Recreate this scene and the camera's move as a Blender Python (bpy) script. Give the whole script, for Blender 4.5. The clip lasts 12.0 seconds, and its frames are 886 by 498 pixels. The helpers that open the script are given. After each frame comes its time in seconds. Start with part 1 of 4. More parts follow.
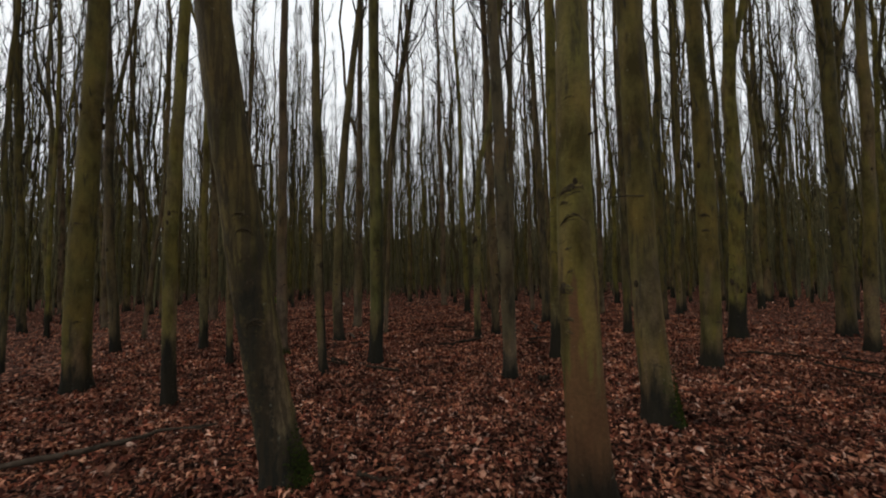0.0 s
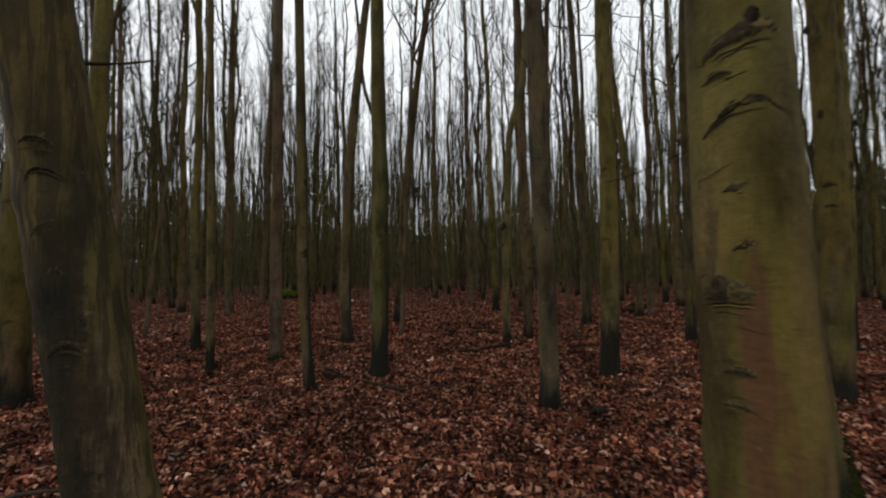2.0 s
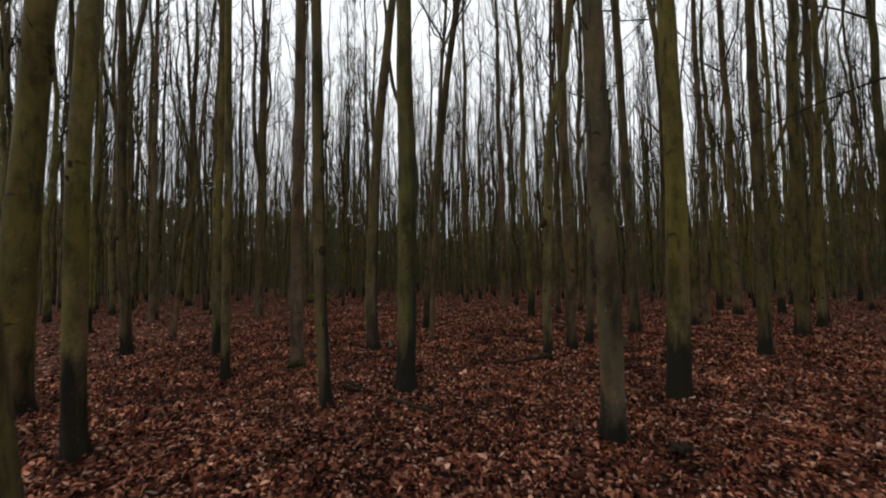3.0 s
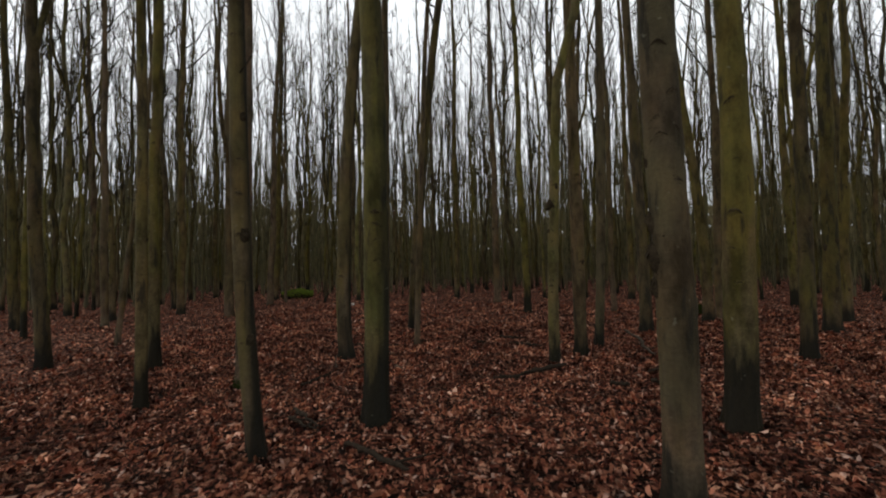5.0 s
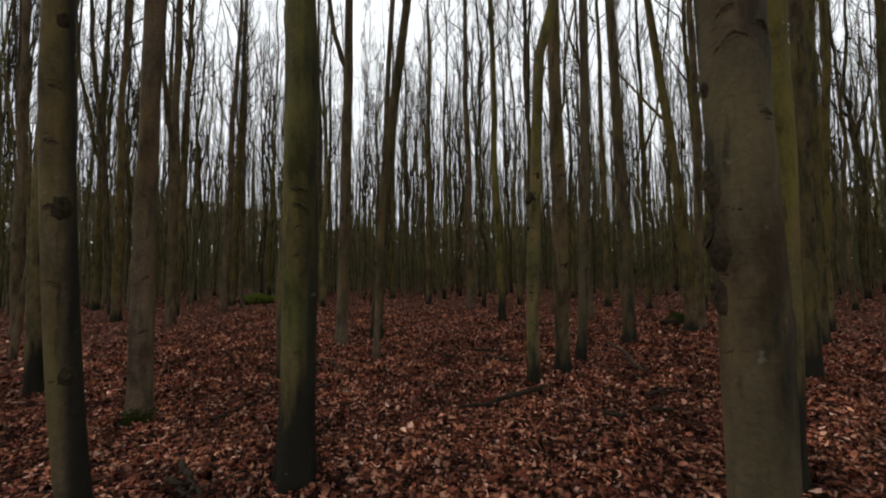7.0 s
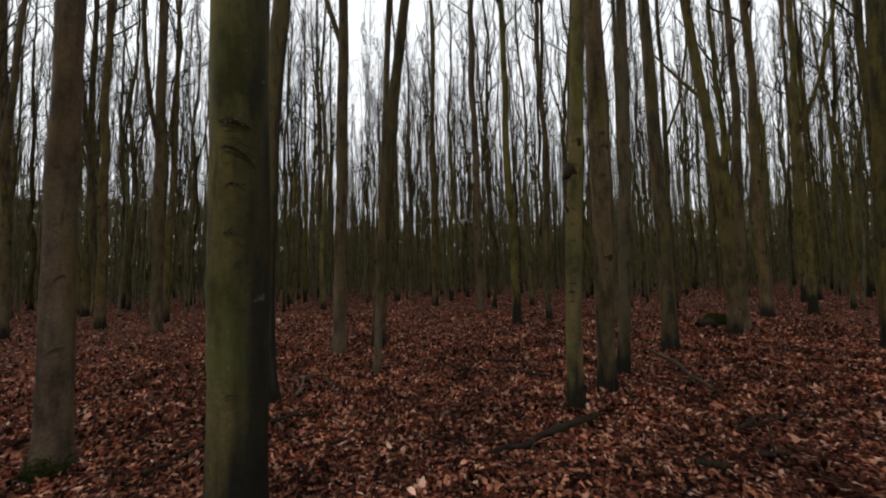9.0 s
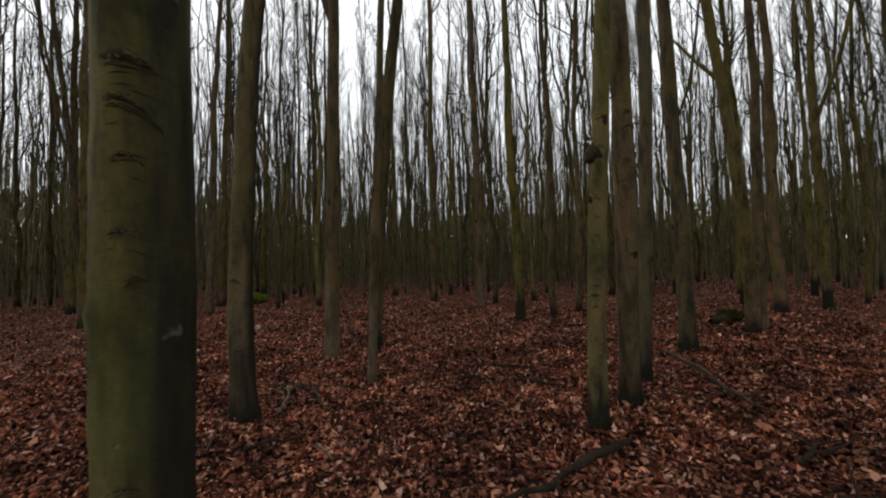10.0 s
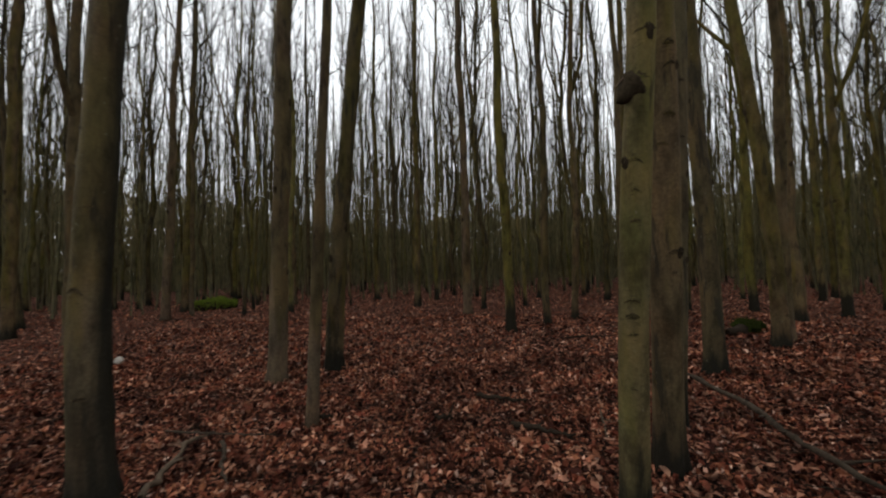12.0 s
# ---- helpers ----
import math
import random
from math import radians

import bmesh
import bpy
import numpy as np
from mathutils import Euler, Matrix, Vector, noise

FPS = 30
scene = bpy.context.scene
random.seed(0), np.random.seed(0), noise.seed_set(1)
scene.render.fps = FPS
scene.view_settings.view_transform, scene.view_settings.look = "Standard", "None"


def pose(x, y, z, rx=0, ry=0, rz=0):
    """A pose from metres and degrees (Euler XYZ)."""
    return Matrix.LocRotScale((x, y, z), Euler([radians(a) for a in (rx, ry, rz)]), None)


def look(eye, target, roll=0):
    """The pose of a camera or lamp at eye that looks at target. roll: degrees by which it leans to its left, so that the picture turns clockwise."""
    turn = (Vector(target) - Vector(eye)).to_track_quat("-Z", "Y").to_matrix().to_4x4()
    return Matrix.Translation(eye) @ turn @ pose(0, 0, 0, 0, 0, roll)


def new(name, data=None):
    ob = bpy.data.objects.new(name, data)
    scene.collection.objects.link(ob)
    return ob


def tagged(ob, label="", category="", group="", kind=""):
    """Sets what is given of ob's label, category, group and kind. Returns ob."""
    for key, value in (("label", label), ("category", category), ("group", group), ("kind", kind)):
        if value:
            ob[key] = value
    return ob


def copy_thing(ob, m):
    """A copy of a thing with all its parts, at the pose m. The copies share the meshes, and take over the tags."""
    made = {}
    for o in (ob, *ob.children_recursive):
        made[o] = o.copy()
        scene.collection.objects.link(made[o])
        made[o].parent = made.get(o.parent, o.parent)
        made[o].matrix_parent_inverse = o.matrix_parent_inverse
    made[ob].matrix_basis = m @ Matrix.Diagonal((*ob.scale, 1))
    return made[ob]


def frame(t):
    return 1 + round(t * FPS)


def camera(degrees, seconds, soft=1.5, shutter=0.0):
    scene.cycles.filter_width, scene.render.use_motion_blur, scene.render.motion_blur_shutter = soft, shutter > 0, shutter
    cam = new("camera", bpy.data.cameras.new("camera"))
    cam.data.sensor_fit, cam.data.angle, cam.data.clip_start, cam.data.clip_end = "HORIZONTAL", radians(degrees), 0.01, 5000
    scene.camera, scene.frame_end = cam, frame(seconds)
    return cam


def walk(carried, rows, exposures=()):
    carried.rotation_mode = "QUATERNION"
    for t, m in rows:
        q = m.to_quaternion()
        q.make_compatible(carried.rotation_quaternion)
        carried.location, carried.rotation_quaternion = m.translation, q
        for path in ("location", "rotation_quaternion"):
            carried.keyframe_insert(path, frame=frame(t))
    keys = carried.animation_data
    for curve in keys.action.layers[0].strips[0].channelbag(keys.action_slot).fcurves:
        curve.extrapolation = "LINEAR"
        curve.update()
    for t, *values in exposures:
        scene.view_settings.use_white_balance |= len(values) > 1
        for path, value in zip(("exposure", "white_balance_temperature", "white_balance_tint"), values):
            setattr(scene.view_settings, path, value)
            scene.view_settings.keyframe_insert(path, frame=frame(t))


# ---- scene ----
cam = camera(98.5, 12.0, soft=2.0, shutter=0.3)
METRES, EYE, TILT, LEAN, TURN = 7.426, 1.58, 0.0, 0.0, 0.6
ROWS = [
    (0.0, 0.0, 0.0, 0.0, 0.08, 3.59, 1.25),
    (0.5, -0.0013, 0.0437, -0.0056, -0.91, 3.27, 1.09),
    (1.0, -0.0004, 0.0918, -0.0003, -2.13, 3.6, 1.31),
    (1.5, 0.0029, 0.1337, -0.0075, -1.92, 3.25, 1.26),
    (2.0, 0.0205, 0.1915, -0.0066, 4.59, 2.93, 0.94),
    (2.5, 0.017, 0.2307, -0.0101, 8.21, 3.92, 0.72),
    (3.0, 0.0043, 0.2835, -0.0133, 9.05, 3.68, 0.75),
    (5.0, -0.0095, 0.4534, -0.0139, 7.75, 2.66, 1.29),
    (5.5, -0.0096, 0.4898, -0.0066, 3.66, 3.08, 1.5),
    (6.0, -0.0045, 0.523, -0.0111, 1.71, 2.91, 1.49),
    (6.5, 0.0033, 0.5559, -0.0126, 3.61, 3.08, 1.07),
    (7.0, -0.002, 0.5847, -0.0206, 3.98, 3.47, 0.67),
    (9.0, -0.0276, 0.7288, -0.0286, 4.71, 3.65, 1.36),
    (9.5, -0.0357, 0.7714, -0.028, 5.61, 2.34, 1.35),
    (10.0, -0.0384, 0.8038, -0.0183, 4.45, 2.53, 1.63),
    (10.5, -0.0341, 0.8507, -0.0232, 4.93, 3.12, 1.71),
    (11.0, -0.0275, 0.8964, -0.0185, 8.62, 3.77, 1.42),
    (11.5, -0.0247, 0.9378, -0.0234, 7.76, 2.97, 1.48),
    (12.0, -0.0183, 0.9814, -0.019, 2.99, 2.87, 1.52),
]
walk(cam, [(t, pose(0, 0, EYE, TILT, LEAN, TURN) @ pose(METRES * x, METRES * y, METRES * z, 90 + pitch, roll, yaw)) for t, x, y, z, yaw, pitch, roll in ROWS],
     exposures=[(0.0, -0.19), (3.0, -0.09), (6.0, -0.06), (9.0, -0.03), (12.0, 0.0)])

# ---- light: an overcast winter sky ----
world = bpy.data.worlds.new("overcast_sky")
scene.world = world
world.use_nodes = True
wt = world.node_tree
wt.nodes.clear()
w_out = wt.nodes.new("ShaderNodeOutputWorld")
w_bg = wt.nodes.new("ShaderNodeBackground")
w_sky = wt.nodes.new("ShaderNodeTexSky")
w_sky.sky_type = "NISHITA"
w_sky.sun_disc = False
w_sky.sun_elevation, w_sky.sun_rotation = radians(33), radians(277)
w_sky.dust_density, w_sky.air_density = 3.0, 1.0
w_hsv = wt.nodes.new("ShaderNodeHueSaturation")
w_hsv.inputs["Saturation"].default_value = 0.3
w_cloud = wt.nodes.new("ShaderNodeTexNoise")
w_cloud.inputs["Scale"].default_value, w_cloud.inputs["Detail"].default_value = 2.2, 4.0
w_ramp = wt.nodes.new("ShaderNodeValToRGB")
w_ramp.color_ramp.elements[0].position, w_ramp.color_ramp.elements[0].color = 0.3, (9.0, 9.3, 9.6, 1)
w_ramp.color_ramp.elements[1].position, w_ramp.color_ramp.elements[1].color = 0.7, (10.4, 10.75, 11.0, 1)
w_mix = wt.nodes.new("ShaderNodeMix")
w_mix.data_type = "RGBA"
w_mix.inputs["Factor"].default_value = 0.85
wt.links.new(w_sky.outputs["Color"], w_hsv.inputs["Color"])
wt.links.new(w_cloud.outputs["Fac"], w_ramp.inputs["Fac"])
wt.links.new(w_hsv.outputs["Color"], w_mix.inputs["A"])
wt.links.new(w_ramp.outputs["Color"], w_mix.inputs["B"])
wt.links.new(w_mix.outputs["Result"], w_bg.inputs["Color"])
w_bg.inputs["Strength"].default_value = 0.130
wt.links.new(w_bg.outputs["Background"], w_out.inputs["Surface"])

sun_data = bpy.data.lights.new("sun", "SUN")
sun_data.energy, sun_data.angle, sun_data.color = 1.2, radians(45), (1.0, 0.97, 0.92)
sun = new("sun", sun_data)
sun.matrix_world = look((-25, 3, 16), (0, 0, 0))


# ---- materials ----
def material(name, rough=0.8):
    m = bpy.data.materials.new(name)
    m.use_nodes = True
    b = m.node_tree.nodes["Principled BSDF"]
    b.inputs["Roughness"].default_value = rough
    b.inputs["Specular IOR Level"].default_value = 0.06
    return m, m.node_tree, b


def add(nt, kind, **values):
    n = nt.nodes.new(kind)
    for key, value in values.items():
        n.inputs[key].default_value = value
    return n


def ramp(nt, source, *stops):
    n = nt.nodes.new("ShaderNodeValToRGB")
    e = n.color_ramp.elements
    while len(e) < len(stops):
        e.new(0.5)
    for el, (p, c) in zip(e, stops):
        el.position, el.color = p, (*c, 1) if len(c) == 3 else c
    nt.links.new(source, n.inputs["Fac"])
    return n.outputs["Color"]


def mix(nt, fac, a, b, mode="MIX"):
    n = nt.nodes.new("ShaderNodeMix")
    n.data_type, n.blend_type = "RGBA", mode
    for sock, v in (("Factor", fac), ("A", a), ("B", b)):
        if isinstance(v, (int, float)):
            n.inputs[sock].default_value = v
        elif isinstance(v, tuple):
            n.inputs[sock].default_value = (*v, 1)
        else:
            nt.links.new(v, n.inputs[sock])
    return n.outputs["Result"]


def math_node(nt, op, a, b=0.0):
    n = nt.nodes.new("ShaderNodeMath")
    n.operation = op
    for i, v in enumerate((a, b)):
        if isinstance(v, (int, float)):
            n.inputs[i].default_value = v
        else:
            nt.links.new(v, n.inputs[i])
    return n.outputs[0]


def coords(nt, scale=(1, 1, 1), offset=None, source="Object"):
    tc = nt.nodes.new("ShaderNodeTexCoord")
    mp = add(nt, "ShaderNodeMapping", Scale=scale)
    nt.links.new(tc.outputs[source], mp.inputs["Vector"])
    if offset is not None:
        nt.links.new(offset, mp.inputs["Location"])
    return mp.outputs["Vector"]


def noise_tex(nt, vec, scale, detail=4.0, rough=0.55):
    n = add(nt, "ShaderNodeTexNoise", Scale=scale, Detail=detail, Roughness=rough)
    nt.links.new(vec, n.inputs["Vector"])
    return n.outputs["Fac"]


def bump(nt, b, height, strength, distance):
    n = add(nt, "ShaderNodeBump", Strength=strength, Distance=distance)
    nt.links.new(height, n.inputs["Height"])
    nt.links.new(n.outputs["Normal"], b.inputs["Normal"])


def bark_material(name, base, algae, wet, foot=0.0, flank=None, rust=0.0, ridges=0.16):
    """Smooth beech bark: grey-brown skin, olive algae in patches, black wet stains that run down, fine rings across."""
    m, nt, b = material(name, 0.72)
    info = nt.nodes.new("ShaderNodeObjectInfo")
    shift = nt.nodes.new("ShaderNodeCombineXYZ")
    wide = math_node(nt, "MULTIPLY", info.outputs["Random"], 37.0)
    nt.links.new(wide, shift.inputs[0])
    nt.links.new(wide, shift.inputs[1])
    nt.links.new(wide, shift.inputs[2])
    off = shift.outputs[0]
    plain = coords(nt, (1, 1, 1), off)
    tall = coords(nt, (1, 1, 0.16), off)
    flat = coords(nt, (0.8, 0.8, 3.4), off)
    big = noise_tex(nt, tall, 5.0, 3.0)
    fine = noise_tex(nt, plain, 42.0, 5.0, 0.65)
    rings = noise_tex(nt, flat, 9.0, 4.0, 0.6)
    streak = noise_tex(nt, tall, 11.0, 5.0, 0.6)
    skin = ramp(nt, fine, (0.3, tuple(c * 0.72 for c in base)), (0.7, tuple(c * 1.25 for c in base)))
    amount = math_node(nt, "ADD", big, math_node(nt, "MULTIPLY", math_node(nt, "SUBTRACT", info.outputs["Random"], 0.5), 0.35))
    tc = nt.nodes.new("ShaderNodeTexCoord")
    sep = nt.nodes.new("ShaderNodeSeparateXYZ")
    nt.links.new(tc.outputs["Object"], sep.inputs[0])
    rise = ramp(nt, math_node(nt, "ADD", math_node(nt, "MULTIPLY", sep.outputs["Z"], 0.5), math_node(nt, "SUBTRACT", big, 0.5)), (0.12, (0, 0, 0)), (0.75, (1, 1, 1)))
    amount = math_node(nt, "ADD", amount, math_node(nt, "MULTIPLY", math_node(nt, "SUBTRACT", rise, 0.66), 0.30))
    green = ramp(nt, amount, (0.38, (0, 0, 0)), (0.62, (1, 1, 1)))
    col = mix(nt, green, skin, mix(nt, fine, tuple(c * 0.75 for c in algae), tuple(c * 1.25 for c in algae)))
    mottle = noise_tex(nt, coords(nt, (1, 1, 0.45), off), 4.5, 5.0, 0.65)
    col = mix(nt, 0.75, col, ramp(nt, mottle, (0.35, (0.24, 0.215, 0.19)), (0.48, (0.88, 0.85, 0.82)), (0.66, (1.45, 1.36, 1.15))), "MULTIPLY")
    tinge = noise_tex(nt, coords(nt, (1, 1, 0.7), off), 2.6, 4.0, 0.6)
    col = mix(nt, 0.8, col, ramp(nt, tinge, (0.36, (0.92, 1.02, 1.0)), (0.52, (1.0, 1.0, 1.0)), (0.66, (1.09, 0.98, 0.92))), "MULTIPLY")
    stain = ramp(nt, streak, (0.60 - wet, (0, 0, 0)), (0.68 - wet, (1, 1, 1)))
    col = mix(nt, math_node(nt, "MULTIPLY", stain, 0.75), col, (0.018, 0.016, 0.012))
    if rust:
        # the foot is rubbed to a warm brown
        worn = math_node(nt, "ADD", math_node(nt, "SUBTRACT", rust, sep.outputs["Z"]), math_node(nt, "ADD", math_node(nt, "MULTIPLY", math_node(nt, "SUBTRACT", big, 0.5), 1.6), math_node(nt, "MULTIPLY", math_node(nt, "SUBTRACT", streak, 0.5), 2.4)))
        warm = mix(nt, fine, (0.050, 0.024, 0.012), (0.135, 0.064, 0.030))
        col = mix(nt, math_node(nt, "MULTIPLY", ramp(nt, worn, (0.0, (0, 0, 0)), (0.35, (1, 1, 1))), 0.85), col, warm)
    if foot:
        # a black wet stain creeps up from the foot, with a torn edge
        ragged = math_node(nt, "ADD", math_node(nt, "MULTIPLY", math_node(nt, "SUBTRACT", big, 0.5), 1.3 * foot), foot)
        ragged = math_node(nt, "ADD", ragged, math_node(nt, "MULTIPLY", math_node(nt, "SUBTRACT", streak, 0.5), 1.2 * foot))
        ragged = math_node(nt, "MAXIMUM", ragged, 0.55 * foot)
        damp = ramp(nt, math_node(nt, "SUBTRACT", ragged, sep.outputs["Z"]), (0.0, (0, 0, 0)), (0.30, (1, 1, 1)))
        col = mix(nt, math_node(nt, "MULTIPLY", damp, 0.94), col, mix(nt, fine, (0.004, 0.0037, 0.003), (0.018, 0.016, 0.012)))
    if flank:
        # one flank is black with running wet, some with shade painted in; its edge torn by the streaks
        side = nt.nodes.new("ShaderNodeVectorMath")
        side.operation = "DOT_PRODUCT"
        nt.links.new(nt.nodes.new("ShaderNodeTexCoord").outputs["Normal"], side.inputs[0])
        side.inputs[1].default_value = (math.cos(radians(flank[0])), math.sin(radians(flank[0])), 0)
        torn = math_node(nt, "ADD", side.outputs["Value"], math_node(nt, "MULTIPLY", math_node(nt, "SUBTRACT", streak, 0.5), flank[2]))
        torn = math_node(nt, "ADD", torn, math_node(nt, "MULTIPLY", math_node(nt, "SUBTRACT", big, 0.5), flank[2]))
        if len(flank) == 3:
            # the wet and the shade painted with it spread towards the foot
            torn = math_node(nt, "ADD", torn, math_node(nt, "MULTIPLY", math_node(nt, "SUBTRACT", 1.5, math_node(nt, "MINIMUM", sep.outputs["Z"], 2.2)), 0.30))
        if len(flank) > 3:
            torn = math_node(nt, "ADD", torn, math_node(nt, "MULTIPLY", math_node(nt, "SUBTRACT", noise_tex(nt, plain, 19.0, 6.0, 0.75), 0.5), 2.6))
        run = ramp(nt, torn, (flank[1], (0, 0, 0)), (min(flank[1] + (0.72 if len(flank) == 3 else 0.34), 1.0), (1, 1, 1)))
        if len(flank) > 3:
            limit = math_node(nt, "ADD", math_node(nt, "SUBTRACT", flank[3], sep.outputs["Z"]), math_node(nt, "MULTIPLY", math_node(nt, "SUBTRACT", big, 0.5), 1.2))
            run = math_node(nt, "MULTIPLY", run, ramp(nt, limit, (0.0, (0, 0, 0)), (0.3, (1, 1, 1))))
        col = mix(nt, math_node(nt, "MULTIPLY", run, 0.90), col, mix(nt, fine, (0.006, 0.006, 0.005), (0.024, 0.022, 0.016)))
    line = ramp(nt, rings, (0.62, (0, 0, 0)), (0.74, (1, 1, 1)))
    col = mix(nt, math_node(nt, "MULTIPLY", line, 0.34), col, tuple(c * 0.35 for c in base))
    pale = ramp(nt, noise_tex(nt, plain, 17.0, 2.0), (0.70, (0, 0, 0)), (0.76, (1, 1, 1)))
    col = mix(nt, math_node(nt, "MULTIPLY", pale, 0.35), col, (0.20, 0.19, 0.14))
    crack = noise_tex(nt, coords(nt, (1, 1, 0.06), off), 30.0, 4.0, 0.7)
    furrow = ramp(nt, crack, (0.38 + 0.12 * ridges, (0, 0, 0)), (0.45 + 0.12 * ridges, (1, 1, 1)))
    col = mix(nt, math_node(nt, "MULTIPLY", math_node(nt, "SUBTRACT", 1.0, furrow), ridges), col, tuple(c * 0.3 for c in base))
    nt.links.new(col, b.inputs["Base Color"])
    streak = math_node(nt, "ADD", streak, math_node(nt, "MULTIPLY", furrow, 0.65 * ridges))
    height = math_node(nt, "ADD", math_node(nt, "MULTIPLY", fine, 0.5), math_node(nt, "MULTIPLY", rings, 0.22))
    height = math_node(nt, "ADD", height, math_node(nt, "MULTIPLY", streak, 0.6))
    bump(nt, b, height, 0.65, 0.02)
    return m


def plain_material(name, dark, light, scale, rough=0.85, relief=0.004, squeeze=(1, 1, 1)):
    m, nt, b = material(name, rough)
    v = coords(nt, squeeze)
    n1, n2 = noise_tex(nt, v, scale, 5.0, 0.65), noise_tex(nt, v, scale * 0.17, 3.0)
    f = math_node(nt, "ADD", math_node(nt, "MULTIPLY", n1, 0.6), math_node(nt, "MULTIPLY", n2, 0.4))
    nt.links.new(ramp(nt, f, (0.32, dark), (0.68, light)), b.inputs["Base Color"])
    bump(nt, b, n1, 0.6, relief)
    return m


BARK = bark_material("beech_bark", (0.0924, 0.0657, 0.0356), (0.0756, 0.0602, 0.0182), 0.02, 0.48)
BARK_GREEN = bark_material("beech_bark_algae", (0.1020, 0.0830, 0.0400), (0.0960, 0.0850, 0.0270), 0.0, 0.45)
BARK_RUST = bark_material("beech_bark_brown_foot", (0.0950, 0.0725, 0.0305), (0.0865, 0.0735, 0.0200), 0.0, 0.44, rust=1.05)
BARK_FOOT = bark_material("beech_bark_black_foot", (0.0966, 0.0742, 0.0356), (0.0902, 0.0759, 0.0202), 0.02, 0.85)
# the black flank is wet stain and the stem's shaded side in one colour
BARK_FLANK = bark_material("beech_bark_black_flank", (0.0800, 0.0685, 0.0310), (0.0770, 0.0690, 0.0215), 0.0, 0.85, (-2, 0.30, 1.0))
BARK_STREAK = bark_material("beech_bark_black_streak", (0.0966, 0.0710, 0.0416), (0.0797, 0.0624, 0.0243), 0.03, 0.50, (-88, 0.60, 1.5, 1.62), ridges=0.7)
BARK_GREY = bark_material("beech_bark_grey", (0.0945, 0.0669, 0.0446), (0.0756, 0.0561, 0.0283), 0.0, 0.15)
BARK_KNOTTY = bark_material("beech_bark_knotty", (0.0840, 0.0645, 0.0430), (0.0700, 0.0560, 0.0320), 0.055, 0.42)
# dark side: some wet, and the side away from the light painted darker
BARK_WET_SHADE_SIDE = bark_material("beech_bark_wet_shade_side", (0.0920, 0.0690, 0.0420), (0.0780, 0.0610, 0.0260), 0.02, 0.40, (40, 0.0, 1.0))
BARK_WET = bark_material("beech_bark_wet", (0.0692, 0.0515, 0.0276), (0.0630, 0.0509, 0.0172), 0.08, 0.50)
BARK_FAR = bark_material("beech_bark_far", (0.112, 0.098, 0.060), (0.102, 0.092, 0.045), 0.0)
TWIG = plain_material("twig_bark", (0.013, 0.011, 0.008), (0.040, 0.033, 0.021), 14.0)
SCAR = plain_material("scar_bark", (0.011, 0.008, 0.005), (0.052, 0.039, 0.023), 60.0, 0.95)
MOSS = plain_material("moss", (0.040, 0.060, 0.008), (0.205, 0.265, 0.034), 55.0, 0.95, 0.02)
MOSS_DARK = plain_material("dark_moss", (0.012, 0.016, 0.004), (0.040, 0.052, 0.010), 55.0, 0.95, 0.02)
DEADWOOD_GREY = plain_material("grey_dead_wood", (0.014, 0.010, 0.007), (0.085, 0.062, 0.044), 24.0, 0.95, 0.012)
DEADWOOD = plain_material("dead_wood", (0.007, 0.005, 0.0035), (0.044, 0.031, 0.021), 38.0, 0.95, 0.012)
DEADWOOD_PALE = plain_material("pale_dead_wood", (0.045, 0.032, 0.021), (0.150, 0.108, 0.074), 26.0, 0.9, 0.006)
FUNGUS = plain_material("bracket_fungus", (0.35, 0.31, 0.26), (0.60, 0.56, 0.50), 30.0, 0.7)
THICKET = plain_material("thicket_leaf", (0.085, 0.070, 0.036), (0.225, 0.188, 0.096), 1.3, 0.9)


def leaf_material(name, by_island):
    m, nt, b = material(name, 0.7)
    b.inputs["Specular IOR Level"].default_value = 0.03
    if by_island:
        rnd = nt.nodes.new("ShaderNodeNewGeometry").outputs["Random Per Island"]
    else:
        rnd = nt.nodes.new("ShaderNodeObjectInfo").outputs["Random"]
    col = ramp(nt, rnd, (0.0, (0.0185, 0.0070, 0.0060)), (0.22, (0.0636, 0.0200, 0.0136)), (0.32, (0.1088, 0.0432, 0.0250)), (0.45, (0.1643, 0.0454, 0.0282)), (0.58, (0.2373, 0.0757, 0.0456)), (0.68, (0.2836, 0.1189, 0.0631)), (0.78, (0.4167, 0.1621, 0.1022)), (0.87, (0.5440, 0.2972, 0.1956)), (0.94, (0.5323, 0.2324, 0.1500)), (1.0, (0.7589, 0.5080, 0.4020)))
    v = coords(nt)
    n = noise_tex(nt, v, 60.0, 4.0, 0.65)
    col = mix(nt, 0.5, col, ramp(nt, n, (0.3, (0.35, 0.33, 0.32)), (0.7, (1.1, 1.1, 1.1))), "MULTIPLY")
    col = mix(nt, 0.08, col, (0.185, 0.072, 0.046))
    patch = noise_tex(nt, v, 0.9, 3.0)
    col = mix(nt, 0.6, col, ramp(nt, patch, (0.38, (0.30, 0.28, 0.29)), (0.58, (1.25, 1.2, 1.15))), "MULTIPLY")
    damp = noise_tex(nt, v, 2.7, 4.0, 0.6)
    col = mix(nt, 0.75, col, ramp(nt, damp, (0.37, (0.16, 0.20, 0.23)), (0.49, (0.92, 0.92, 0.92)), (0.64, (1.55, 1.50, 1.38))), "MULTIPLY")
    nt.links.new(col, b.inputs["Base Color"])
    bump(nt, b, n, 0.4, 0.004)
    return m


LEAF = leaf_material("fallen_leaf", True)
LEAF_SINGLE = leaf_material("fallen_leaf_single", False)


